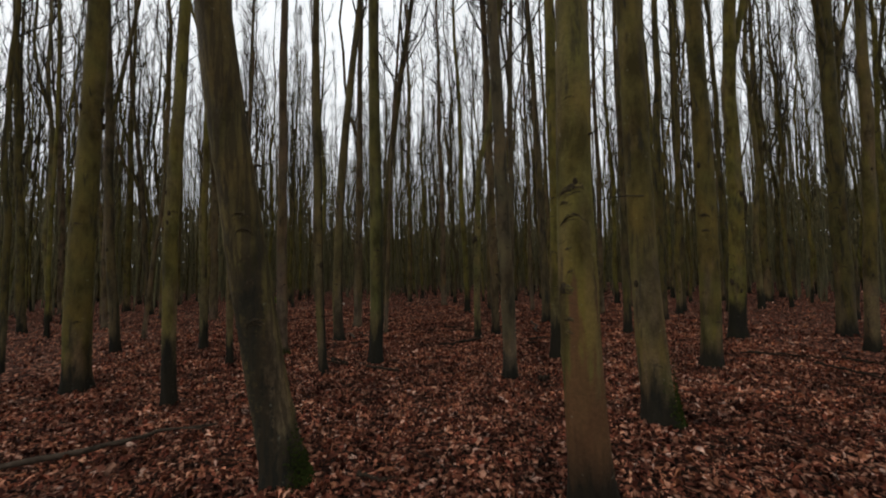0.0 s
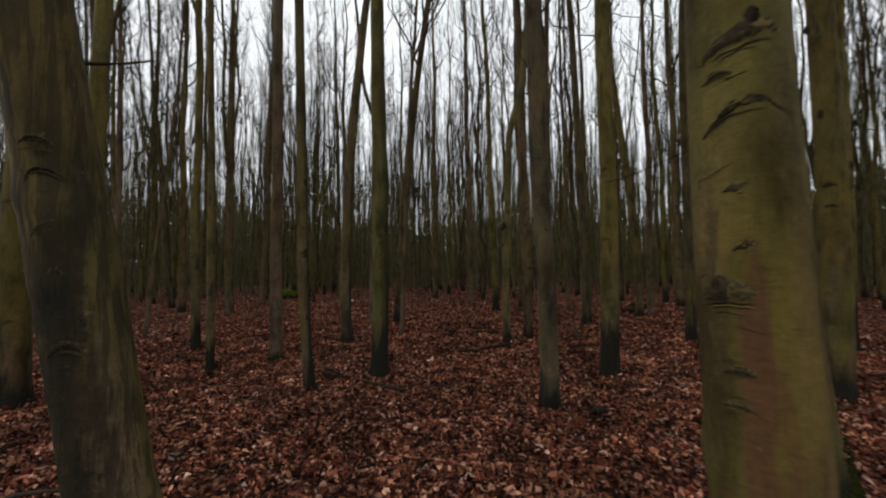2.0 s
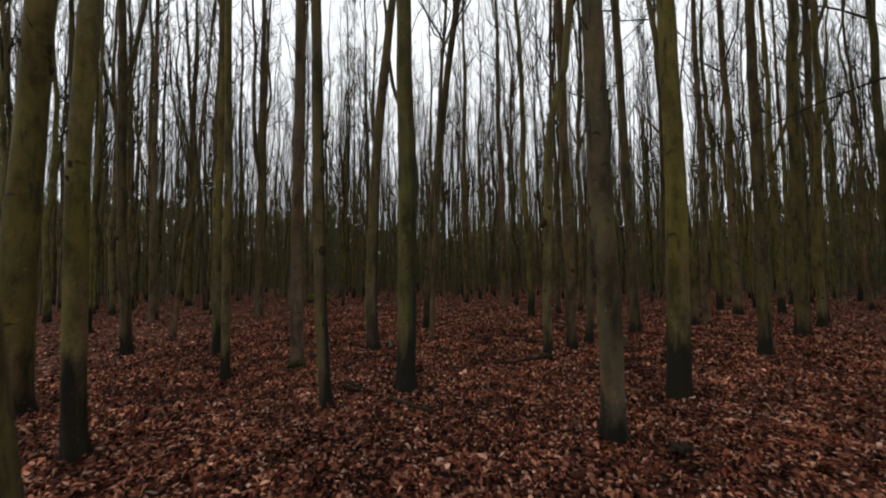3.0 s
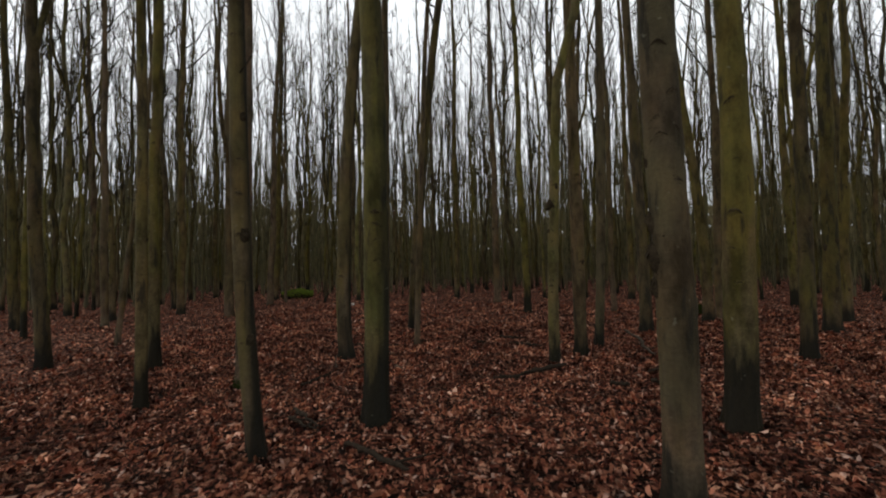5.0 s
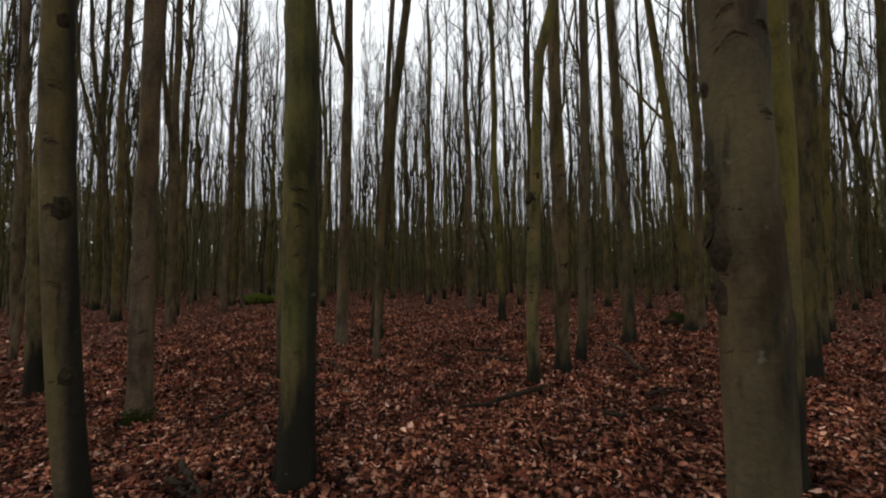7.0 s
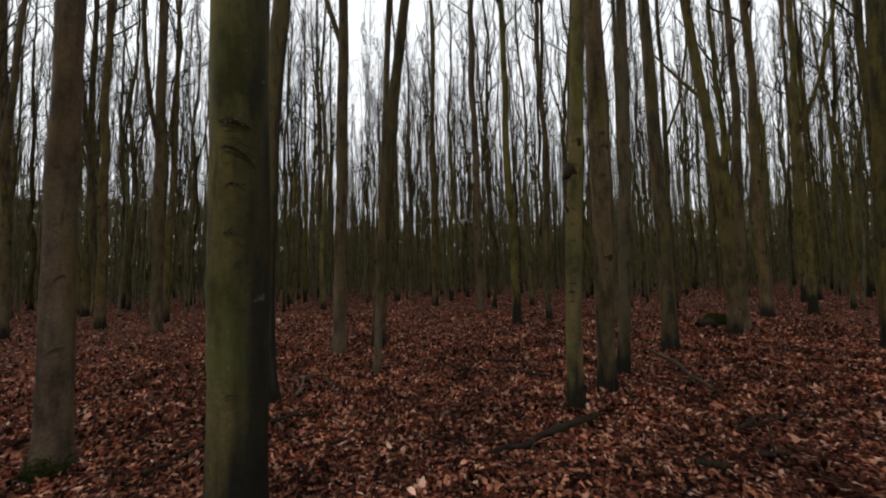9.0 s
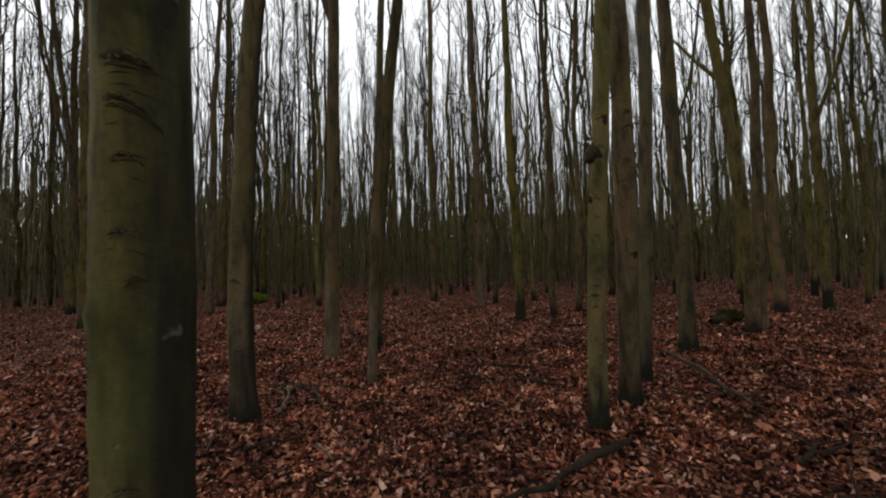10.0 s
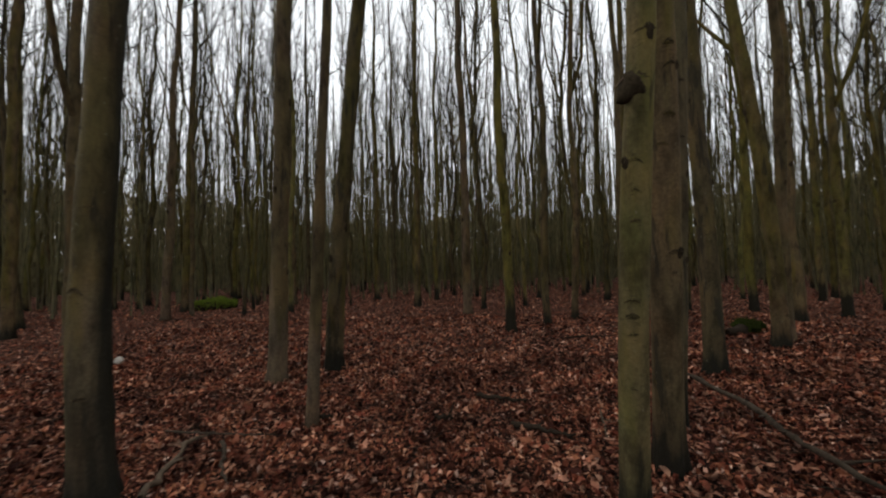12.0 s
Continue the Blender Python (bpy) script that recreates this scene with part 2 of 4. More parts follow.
def litter_material():
    """Leaf mould under and beyond the loose leaves: small cells of reddish brown, a few pale ones, shade painted dark
    between.
    """
    m, nt, b = material("leaf_litter", 0.9)
    b.inputs["Specular IOR Level"].default_value = 0.03
    v = coords(nt)
    warp = add(nt, "ShaderNodeTexNoise", Scale=14.0, Detail=3.0)
    nt.links.new(v, warp.inputs["Vector"])
    moved = mix(nt, 0.06, v, warp.outputs["Color"], "LINEAR_LIGHT")
    cells = add(nt, "ShaderNodeTexVoronoi", Scale=15.0)
    nt.links.new(moved, cells.inputs["Vector"])
    sep = nt.nodes.new("ShaderNodeSeparateColor")
    nt.links.new(cells.outputs["Color"], sep.inputs["Color"])
    col = ramp(nt, sep.outputs[0], (0.0, (0.0314, 0.0122, 0.0095)), (0.4, (0.1474, 0.0531, 0.0336)), (0.75, (0.2712, 0.1065, 0.0638)), (0.93, (0.4336, 0.2183, 0.1437)), (1.0, (0.5342, 0.3520, 0.2873)))
    big = noise_tex(nt, v, 0.55, 4.0)
    col = mix(nt, 0.6, col, ramp(nt, big, (0.35, (0.5, 0.45, 0.42)), (0.65, (1.2, 1.15, 1.1))), "MULTIPLY")
    # the shade in the gaps between leaves is put into the colour
    col = mix(nt, ramp(nt, cells.outputs["Distance"], (0.30, (0, 0, 0)), (0.62, (1, 1, 1))), col, (0.010, 0.005, 0.0035))
    nt.links.new(col, b.inputs["Base Color"])
    h = math_node(nt, "SUBTRACT", sep.outputs[1], math_node(nt, "MULTIPLY", cells.outputs["Distance"], 0.8))
    bump(nt, b, h, 0.9, 0.03)
    return m


LITTER = litter_material()


# ---- mesh helpers ----
def quad_mesh(name, verts, quads, mats, slots=None, smooth=True):
    """A mesh from arrays of corners and four-sided faces."""
    me = bpy.data.meshes.new(name)
    verts, quads = np.asarray(verts, dtype=np.float32), np.asarray(quads, dtype=np.int32)
    n = len(quads)
    me.vertices.add(len(verts))
    me.vertices.foreach_set("co", verts.ravel())
    me.loops.add(n * 4)
    me.loops.foreach_set("vertex_index", quads.ravel())
    me.polygons.add(n)
    me.polygons.foreach_set("loop_start", np.arange(0, n * 4, 4, dtype=np.int32))
    me.polygons.foreach_set("use_smooth", np.full(n, smooth))
    for m in mats:
        me.materials.append(m)
    if slots is not None:
        me.polygons.foreach_set("material_index", np.asarray(slots, dtype=np.int32))
    me.update(calc_edges=True)
    return me


class Soup:
    """Collects corners and faces of many pieces for one mesh."""

    def __init__(self):
        self.v, self.q, self.s, self.n = [], [], [], 0

    def put(self, verts, quads, slot=0):
        self.v.append(verts)
        self.q.append(quads + self.n)
        self.s.append(np.full(len(quads), slot))
        self.n += len(verts)

    def tubes(self, centres, radii, k, slot=0):
        """centres: tubes x points x 3; radii: tubes x points."""
        c, r = np.asarray(centres, float), np.asarray(radii, float)
        t, n = r.shape
        d = c[:, -1] - c[:, 0]
        d /= np.linalg.norm(d, axis=1, keepdims=True) + 1e-9
        ref = np.where(np.abs(d[:, 2:3]) > 0.8, np.array([[1.0, 0, 0]]), np.array([[0, 0, 1.0]]))
        u = np.cross(d, ref)
        u /= np.linalg.norm(u, axis=1, keepdims=True) + 1e-9
        w = np.cross(d, u)
        a = np.linspace(0, 2 * np.pi, k, endpoint=False)
        ring = np.cos(a)[None, :, None] * u[:, None, :] + np.sin(a)[None, :, None] * w[:, None, :]
        v = c[:, :, None, :] + r[:, :, None, None] * ring[:, None, :, :]
        base = (np.arange(t) * n * k)[:, None, None] + (np.arange(n - 1) * k)[None, :, None]
        i, j = np.arange(k)[None, None, :], ((np.arange(k) + 1) % k)[None, None, :]
        q = np.stack([base + i, base + j, base + k + j, base + k + i], -1).reshape(-1, 4)
        self.put(v.reshape(-1, 3), q, slot)

    def mesh(self, name, mats, smooth=True):
        return quad_mesh(name, np.concatenate(self.v), np.concatenate(self.q), mats, np.concatenate(self.s), smooth)


def part(name, me, parent, label=""):
    ob = new(name, me)
    ob.parent = parent
    if label:
        ob["label"] = label
    return ob


def ground_height(x, y):
    """The forest floor: a faint fall to the north, low swells and hollows."""
    x, y = np.asarray(x, float), np.asarray(y, float)
    z = 0.02 - 0.027 * (np.clip(y, -4, 13) - 6)
    z = z + 0.018 * np.sin(0.9 * x + 0.4) * np.sin(0.7 * y + 1.1) + 0.010 * np.sin(2.3 * x - 1.7 * y) + 0.007 * np.sin(3.9 * y + 2.1 * x + 0.5)
    return z


# ---- the forest floor, one sheet out to the horizon ----
def spread(n, near, far):
    u = np.linspace(-1, 1, n)
    return np.sign(u) * (near * np.abs(u) + (far - near) * np.abs(u) ** 6)


gx, gy = np.meshgrid(spread(221, 30, 600), spread(221, 34, 600) + 8.0)
gv = np.stack([gx, gy, ground_height(gx, gy)], -1).reshape(-1, 3)
gi = (np.arange(220)[:, None] * 221 + np.arange(220)[None, :]).ravel()
ground = new("ground", quad_mesh("ground", gv, np.stack([gi, gi + 1, gi + 222, gi + 221], -1), [LITTER]))
tagged(ground, "flat forest floor under damp red-brown leaf mould", "ground", kind="structure")


# ---- beech trees ----
def centreline(z, lean, sweep, bend, kink, wob, phase):
    """Where the middle of a stem lies at the heights z over its foot."""
    s = 1 - np.exp(-z / sweep[2])
    k = np.clip(z - kink[0], 0, 1.0)
    ease = np.minimum(z / 2.5, 1)
    crook = 0.35 * np.sin(1.7 * z + phase * 2.3) + 0.22 * np.sin(3.1 * z + phase * 5.1) + 0.10 * np.sin(6.3 * z + phase * 3.7)
    twist = 0.35 * np.sin(1.9 * z + phase * 3.3) + 0.22 * np.sin(3.4 * z + phase * 4.1) + 0.10 * np.sin(5.9 * z + phase * 2.9)
    x = lean[0] * z + sweep[0] * s + bend[0] * z * z + kink[1] * k + wob * (np.sin(0.75 * z + phase) + crook) * ease
    y = lean[1] * z + sweep[1] * s + bend[1] * z * z + kink[2] * k + wob * (np.sin(0.62 * z + phase * 1.7) + twist) * ease
    return np.stack([x, y, z], -1)


def stem_radius(z, r, height):
    """Radius of a stem that measures r at breast height, with a little flare at the foot."""
    t = np.clip(1 - z / height, 0, 1) ** 0.85
    return r * t / (1 - 1.5 / height) ** 0.85 + r * 0.22 * np.exp(-z / 0.14) + 0.004


def trunk_mesh(r, height, sides, rings, shape, rng, material_, lobes=5):
    z = np.concatenate([np.linspace(-0.08, 6.0, rings), np.linspace(6.5, height, max(rings // 3, 6))])
    c = centreline(np.maximum(z, 0), *shape)
    c[:, 2] = z
    a = np.linspace(0, 2 * np.pi, sides, endpoint=False)
    zz, aa = np.meshgrid(z, a, indexing="ij")
    rad = stem_radius(np.maximum(zz, 0), r, height)
    p = rng.uniform(0, 6.28, 6)
    flare = 1 + 0.16 * np.exp(-np.maximum(zz, 0) / 0.22) * np.cos(lobes * aa + p[0])
    lump = 1 + 0.030 * np.sin(2 * aa + 1.3 * zz + p[1]) + 0.022 * np.sin(3 * aa - 2.1 * zz + p[2]) + 0.012 * np.sin(5 * zz + p[3]) + 0.012 * np.sin(4 * aa + 5.3 * zz + p[4])
    # swellings where branches once grew
    burl = np.random.default_rng(int(p[5] * 1e6))
    for _ in range(22):
        at, way, tall = burl.uniform(0.35, 6.0), burl.uniform(0, 6.28), burl.uniform(0.03, 0.07)
        lump = lump + burl.uniform(0.03, 0.10) * np.exp(-((zz - at) / tall) ** 2 - (np.sin((aa - way) / 2) / 0.28) ** 2)
    rad = rad * flare * lump
    v = np.stack([c[:, None, 0] + rad * np.cos(aa), c[:, None, 1] + rad * np.sin(aa), zz], -1).reshape(-1, 3)
    n = len(z)
    b = (np.arange(n - 1) * sides)[:, None]
    i, j = np.arange(sides)[None, :], ((np.arange(sides) + 1) % sides)[None, :]
    q = np.stack([b + i, b + j, b + sides + j, b + sides + i], -1).reshape(-1, 4)
    return quad_mesh("trunk", v, q, [material_])


def crown_soup(soup, origin, r, height, shape, rng, limbs, twigs, fine, first=4.6, k=4, thick=1.0, joints=5):
    """Steep, wandering limbs with twigs on twigs, all bare."""
    z0 = first + (height * 0.95 - first) * rng.uniform(0, 1, limbs) ** 0.8
    p0 = centreline(z0, *shape) + origin
    az = rng.uniform(0, 2 * np.pi, limbs)
    tilt = np.radians(rng.uniform(6, 24, limbs) + 16 * rng.uniform(0, 1, limbs) ** 5)
    length = (0.5 + 0.21 * (height - z0)) * rng.uniform(0.35, 1.3, limbs)
    s = np.linspace(0, 1, joints)
    out = (length * np.sin(tilt))[:, None] * s ** rng.uniform(0.6, 1.0, (limbs, 1))
    up = (length * np.cos(tilt))[:, None] * s ** 1.1
    drift = np.cumsum(rng.normal(0, 0.07, (limbs, joints, 2)), 1) * length[:, None, None]
    drift[:, 0] = 0
    pts = np.stack([p0[:, None, 0] + out * np.cos(az)[:, None] + drift[..., 0],
                    p0[:, None, 1] + out * np.sin(az)[:, None] + drift[..., 1],
                    p0[:, None, 2] + up], -1)
    r0 = np.minimum(stem_radius(z0, r, height) * 0.45, 0.008 + 0.008 * length)[:, None] * rng.uniform(0.7, 1.2, (limbs, 1))
    soup.tubes(pts, (r0 * (1 - 0.78 * s[None, :]) + 0.003) * thick, k)
    if not twigs:
        return
    n = limbs * twigs
    last = joints - 1
    f = rng.uniform(0.10, 1.0, (limbs, twigs))
    idx = np.minimum((f * last).astype(int), last - 1)
    fr = (f * last - idx)[..., None]
    li = np.arange(limbs)[:, None]
    tp = (pts[li, idx] * (1 - fr) + pts[li, idx + 1] * fr).reshape(n, 3)
    limb_dir = ((pts[:, -1] - pts[:, 0]) / length[:, None])[:, None, :].repeat(twigs, 1).reshape(n, 3)
    side = rng.normal(0, 1, (n, 3)) * np.array([1, 1, 0.5])
    td = limb_dir + rng.uniform(0.25, 1.05, (n, 1)) * side / (np.linalg.norm(side, axis=1, keepdims=True) + 1e-6) + np.array([0, 0, 0.45])
    td /= np.linalg.norm(td, axis=1, keepdims=True)
    tl = (length[:, None] * (0.15 + 0.35 * (1 - f)) * rng.uniform(0.4, 1.5, (limbs, twigs))).reshape(n, 1) + 0.10
    tip = tp + td * tl + np.array([0, 0, 0.06]) * tl
    if fine:
        mid = (tp + tip) / 2 + rng.normal(0, 0.06, (n, 3)) * tl
        soup.tubes(np.stack([tp, mid, tip], 1), np.array([[0.0080, 0.006, 0.003]]).repeat(n, 0) * thick * (0.6 + 0.4 * tl), 3)
    else:
        soup.tubes(np.stack([tp, tip], 1), np.array([[0.0080, 0.003]]).repeat(n, 0) * thick * (0.6 + 0.4 * tl), 3)
        return
    m = n * fine
    g = rng.uniform(0.1, 1.0, (n, fine, 1))
    fp = (tp[:, None] * (1 - g) + tip[:, None] * g).reshape(m, 3)
    fd = td[:, None, :].repeat(fine, 1).reshape(m, 3) + rng.normal(0, 0.55, (m, 3)) + np.array([0, 0, 0.30])
    fd /= np.linalg.norm(fd, axis=1, keepdims=True)
    fl = rng.uniform(0.12, 0.55, (m, 1)) * (0.5 + 0.5 * tl.repeat(fine, 0))
    ft = np.stack([fp, fp + fd * fl], 1)
    soup.tubes(ft, np.array([[0.0048, 0.0024]]).repeat(m, 0) * thick, 3)


def forks(soup, r, height, shape, rng, n, low, high, k=5, joints=10):
    """Stems that part from the main one at a narrow angle and climb beside it, crooked, each with a few limbs."""
    for _ in range(n):
        z0 = rng.uniform(low, high)
        q = centreline(np.array([z0]), *shape)[0]
        ln = (height - z0) * rng.uniform(0.55, 0.85)
        s = np.linspace(0, 1, joints)[:, None]
        a, tilt = rng.uniform(0, 6.28), radians(rng.uniform(4, 10))
        d = np.array([math.cos(a) * math.sin(tilt), math.sin(a) * math.sin(tilt), math.cos(tilt)])
        out = np.array([math.cos(a), math.sin(a), 0]) * 0.35
        wander = np.cumsum(rng.normal(0, 0.10, (joints, 3)) * np.array([1, 1, 0]), 0)
        c = q + d * ln * s + out * (1 - np.exp(-s * ln / 0.7)) + wander * np.minimum(s * 3, 1)
        r0 = float(stem_radius(np.array([z0]), r, height)[0]) * rng.uniform(0.5, 0.75)
        soup.tubes(c[None], (r0 * (1 - 0.85 * s[:, 0]) + 0.004)[None], k)
        for i in rng.integers(2, joints - 1, 5):
            side = rng.normal(0, 0.28, 3) + d + np.array([0, 0, 0.2])
            reach = rng.uniform(0.12, 0.3) * ln
            t = np.linspace(0, 1, 5)[:, None]
            limb = c[i] + side * reach * t + np.cumsum(rng.normal(0, 0.05, (5, 3)), 0) * t
            soup.tubes(limb[None], (0.35 * r0 * (1 - 0.8 * t[:, 0]) + 0.003)[None], 3)


def surface_point(z, az, r, height, shape, lift=0.0):
    c = centreline(np.asarray(z, float), *shape)
    rad = stem_radius(np.asarray(z, float), r, height) + lift
    return np.stack([c[..., 0] + rad * np.cos(az), c[..., 1] + rad * np.sin(az), np.asarray(z, float) * np.ones_like(rad)], -1)


def scar_mesh(z, az, w, r, height, shape, rng, bark):
    """A branch scar: a rough arched brow that swells out of the bark, a crooked crease under it and fine wrinkles."""
    soup = Soup()
    m, k = 19, 7
    a = np.linspace(-1, 1, m)[:, None]
    t = np.linspace(-1, 1, k)[None, :]
    rise, skew = w * rng.uniform(0.10, 0.26), rng.uniform(-0.3, 0.3)
    thick = w * rng.uniform(0.09, 0.15)
    if rng.uniform() < 0.5:
        rise, thick = w * rng.uniform(0.28, 0.48), w * rng.uniform(0.045, 0.07)
    arc = rise * (0.5 - np.abs(a) ** rng.uniform(1.4, 2.2)) + skew * rise * a
    half = thick * (1 - np.abs(a) ** 2.4) ** 0.8 * rng.uniform(0.75, 1.25, (m, 1)) + 0.0006
    zz = z + arc + half * t + rng.normal(0, 0.010 * w, (m, k))
    swell = (1 - t ** 2) * (1 - a ** 2)
    lift = -0.003 + (0.036 * w + 0.003) * swell * rng.uniform(0.35, 1.15, (m, k))
    v = surface_point(zz, az + a * w / 2 / r + rng.normal(0, 0.006 * w / r, (m, k)), r, height, shape, lift)
    i = (np.arange(m - 1)[:, None] * k + np.arange(k - 1)[None, :]).ravel()
    q = np.stack([i, i + k, i + k + 1, i + 1], -1)
    slots = rng.uniform(0, 1, len(q)) < 0.38
    soup.put(v.reshape(-1, 3), q[~slots], 0)
    soup.put(v.reshape(-1, 3), q[slots], 1)
    for drop in (0.9, 1.25):
        b = np.linspace(-0.8, 0.8, 11) * rng.uniform(0.6, 1.0) + rng.uniform(-0.15, 0.15)
        zc = z + rise * (0.5 - np.abs(b) ** 2) * 0.8 + skew * rise * b - drop * thick - 0.03 * w + rng.normal(0, 0.008 * w, 11)
        soup.tubes(surface_point(zc, az + b * w / 2 / r, r, height, shape, -0.001)[None], ((0.016 * w * (1 - np.linspace(-1, 1, 11) ** 2) * rng.uniform(0.4, 1.3, 11)) + 0.0006)[None], 5, 0 if drop < 1 else 1)
    for _ in range(3):
        b = rng.uniform(-1.3, 0.3) + np.linspace(0, rng.uniform(0.5, 1.0), 7)
        zc = z + rng.uniform(-0.55, 0.3) * w + 0.08 * w * np.cos(2 * b) + rng.normal(0, 0.008 * w, 7)
        soup.tubes(surface_point(zc, az + b * w / 2 / r, r, height, shape, -0.0004)[None], (0.0014 * (1 - np.linspace(-1, 1, 7) ** 2) + 0.0003)[None], 3, 0)
    return soup.mesh("branch_scar", [SCAR, bark])


def moss_mesh(az, width, top, r, height, shape, rng, n=520):
    """A cushion of moss on a trunk's foot, made of small tufts."""
    th = az + rng.normal(0, width / 2, n)
    z = np.abs(rng.normal(0, top / 2, n))
    p = surface_point(z, th, r, height, shape, 0.002)
    d = np.stack([np.cos(th), np.sin(th), 0.2 + 0 * th], -1) + rng.normal(0, 0.45, (n, 3))
    d /= np.linalg.norm(d, axis=1, keepdims=True)
    soup = Soup()
    soup.tubes(np.stack([p, p + d * rng.uniform(0.008, 0.025, (n, 1))], 1), np.array([[0.006, 0.002]]).repeat(n, 0), 4)
    return soup.mesh("moss", [MOSS_DARK])


def knot_mesh(z, az, size, r, height, shape, rng):
    """A swollen knot where a branch broke off, hollow and dark at its end."""
    base = surface_point(np.array([z]), np.array([az]), r, height, shape, -size * 0.5)[0]
    d = np.array([math.cos(az), math.sin(az), rng.uniform(0.15, 0.6)])
    t = np.array([0.0, 0.4, 0.65, 0.85, 0.85, 0.65])
    c = base + d * (t * size)[:, None]
    soup = Soup()
    soup.tubes(c[None, :4], (size * np.array([0.95, 0.75, 0.55, 0.42]))[None], 9, 0)
    soup.tubes(c[None, 3:], (size * np.array([0.42, 0.30, 0.02]))[None], 9, 0)
    for v in soup.v:
        v[:, 2] = base[2] + (v[:, 2] - base[2]) * 1.7
        v += rng.normal(0, 0.06 * size, v.shape)
    return soup.mesh("knot", [SCAR])


def stub_mesh(z, az, size, r, height, shape, rng):
    """A torn branch stub: a wedge that hangs from the stem, dark and hollow under a pale splintered edge."""
    root = surface_point(np.array([z]), np.array([az]), r, height, shape, -0.3 * size)[0]
    out = np.array([math.cos(az), math.sin(az), 0.0])
    s = np.linspace(0, 1, 8)
    c = root + out * (size * s)[:, None] * 0.9 + np.array([0, 0, 1.0]) * (size * (0.10 - 0.55 * s ** 1.5))[:, None]
    soup = Soup()
    soup.tubes(c[None], (size * (0.62 * (1 - s) ** 0.7 + 0.04) * rng.uniform(0.85, 1.15, 8))[None], 9, 0)
    for v in soup.v:
        v[:, 2] = root[2] + (v[:, 2] - root[2]) * 1.3 - 0.25 * size
        v += rng.normal(0, 0.03 * size, v.shape)
    edge = root + out * (size * np.linspace(0.15, 0.98, 6))[:, None] + np.array([0, 0, 1.0]) * (size * np.array([0.62, 0.50, 0.36, 0.22, 0.05, -0.12]))[:, None]
    soup.tubes(edge[None], (size * np.array([0.03, 0.06, 0.07, 0.06, 0.05, 0.02]))[None], 6, 1)
    return soup.mesh("branch_stub", [SCAR, DEADWOOD_PALE])


tree_count = 0


def beech(x, y, dia, lean=(0, 0), sweep=(0, 0, 1), bend=(0, 0), kink=(99, 0, 0), bark=None, label="", scars=(), moss=None, height=None, near=True, stubs=0, first=None, limbs=(), knots=(), wob=None, stub=None):
    """One beech: its foot at x, y; its diameter at breast height; lean per metre; scars as (height, direction, width)."""
    global tree_count
    tree_count += 1
    rng = np.random.default_rng(1000 + tree_count)
    r = dia / 2
    height = height or 17.0 + 25 * dia + rng.uniform(-1.5, 1.5)
    sway = rng.uniform(0.02, 0.06)
    shape = (lean, sweep, bend, kink, wob or sway, rng.uniform(0, 6.28))
    root = new("beech_tree")
    root.location = (x, y, float(ground_height(x, y)))
    bark = bark or rng.choice(np.array([BARK, BARK, BARK_GREY, BARK_FOOT, BARK_WET, BARK_WET], dtype=object))
    stem = part("trunk", trunk_mesh(r, height, 26 if near else 16, 120 if near else 72, shape, rng, bark), root)
    soup = Soup()
    fork = first or rng.uniform(6.5, 9.5)
    crown_soup(soup, np.zeros(3), r, height, shape, rng, int(24 + 34 * dia), 7, 3, fork, 3, 0.86)
    n = 0 if limbs else int(rng.integers(0, 2))
    if n:
        arms = Soup()
        forks(arms, r, height, shape, rng, n, 5.2, 8.5)
        part("fork", arms.mesh("fork", [bark]), root)
    for z, a, tilt, ln, lr in limbs:
        q = centreline(np.array([z]), *shape)[0]
        s = np.linspace(0, 1, 8)[:, None]
        d = np.array([math.cos(radians(a)) * math.sin(radians(tilt)), math.sin(radians(a)) * math.sin(radians(tilt)), math.cos(radians(tilt))])
        c = q + d * ln * s + np.array([0, 0, 0.12 * ln]) * s * s
        arm = Soup()
        arm.tubes(c[None], np.linspace(lr, lr * 0.45, 8)[None], 8)
        part("limb", arm.mesh("limb", [bark]), root)
    n = int(stubs or rng.integers(1, 4))
    zs = rng.uniform(2.2, 5.0, n)
    th = rng.uniform(0, 6.28, n)
    q = surface_point(zs, th, r, height, shape, -0.01)
    ln = rng.uniform(0.05, 0.28, n)[:, None]
    e = q + np.stack([np.cos(th), np.sin(th), rng.uniform(0.1, 0.7, n)], -1) * ln
    soup.tubes(np.stack([q, (q + e) / 2 + np.array([0, 0, -0.01]), e], 1), np.array([[0.009, 0.006, 0.003]]).repeat(n, 0), 4)
    part("crown", soup.mesh("crown", [TWIG]), root, "bare steep limbs and fine dark twigs")
    marks = [(z, radians(a), w) for z, a, w in scars]
    if not scars:
        toward = math.atan2(-2 - 0.5 * y, -x)
        marks = [(rng.uniform(0.5, 4.2), toward + rng.uniform(-1.2, 1.2), rng.uniform(0.35, 0.75) * dia) for _ in range(7 if near else 5)]
    for z, a, w in marks:
        part("branch_scar", scar_mesh(z, a, min(w, dia * 1.2), r, height, shape, rng, bark), stem, "dark arched branch scar")
    if not knots and not scars:
        side = math.atan2(-2 - 0.5 * y, -x)
        knots = [(rng.uniform(0.8, 4.5), math.degrees(side) + rng.choice((-1, 1)) * rng.uniform(25, 85), rng.uniform(0.13, 0.22) * dia) for _ in range(3)]
    for z, a, size in knots:
        part("knot", knot_mesh(z, radians(a), size, r, height, shape, rng), stem, "dark broken branch knot")
    if stub:
        part("branch_stub", stub_mesh(stub[0], radians(stub[1]), stub[2], r, height, shape, rng), stem, "torn branch stub with a pale edge")
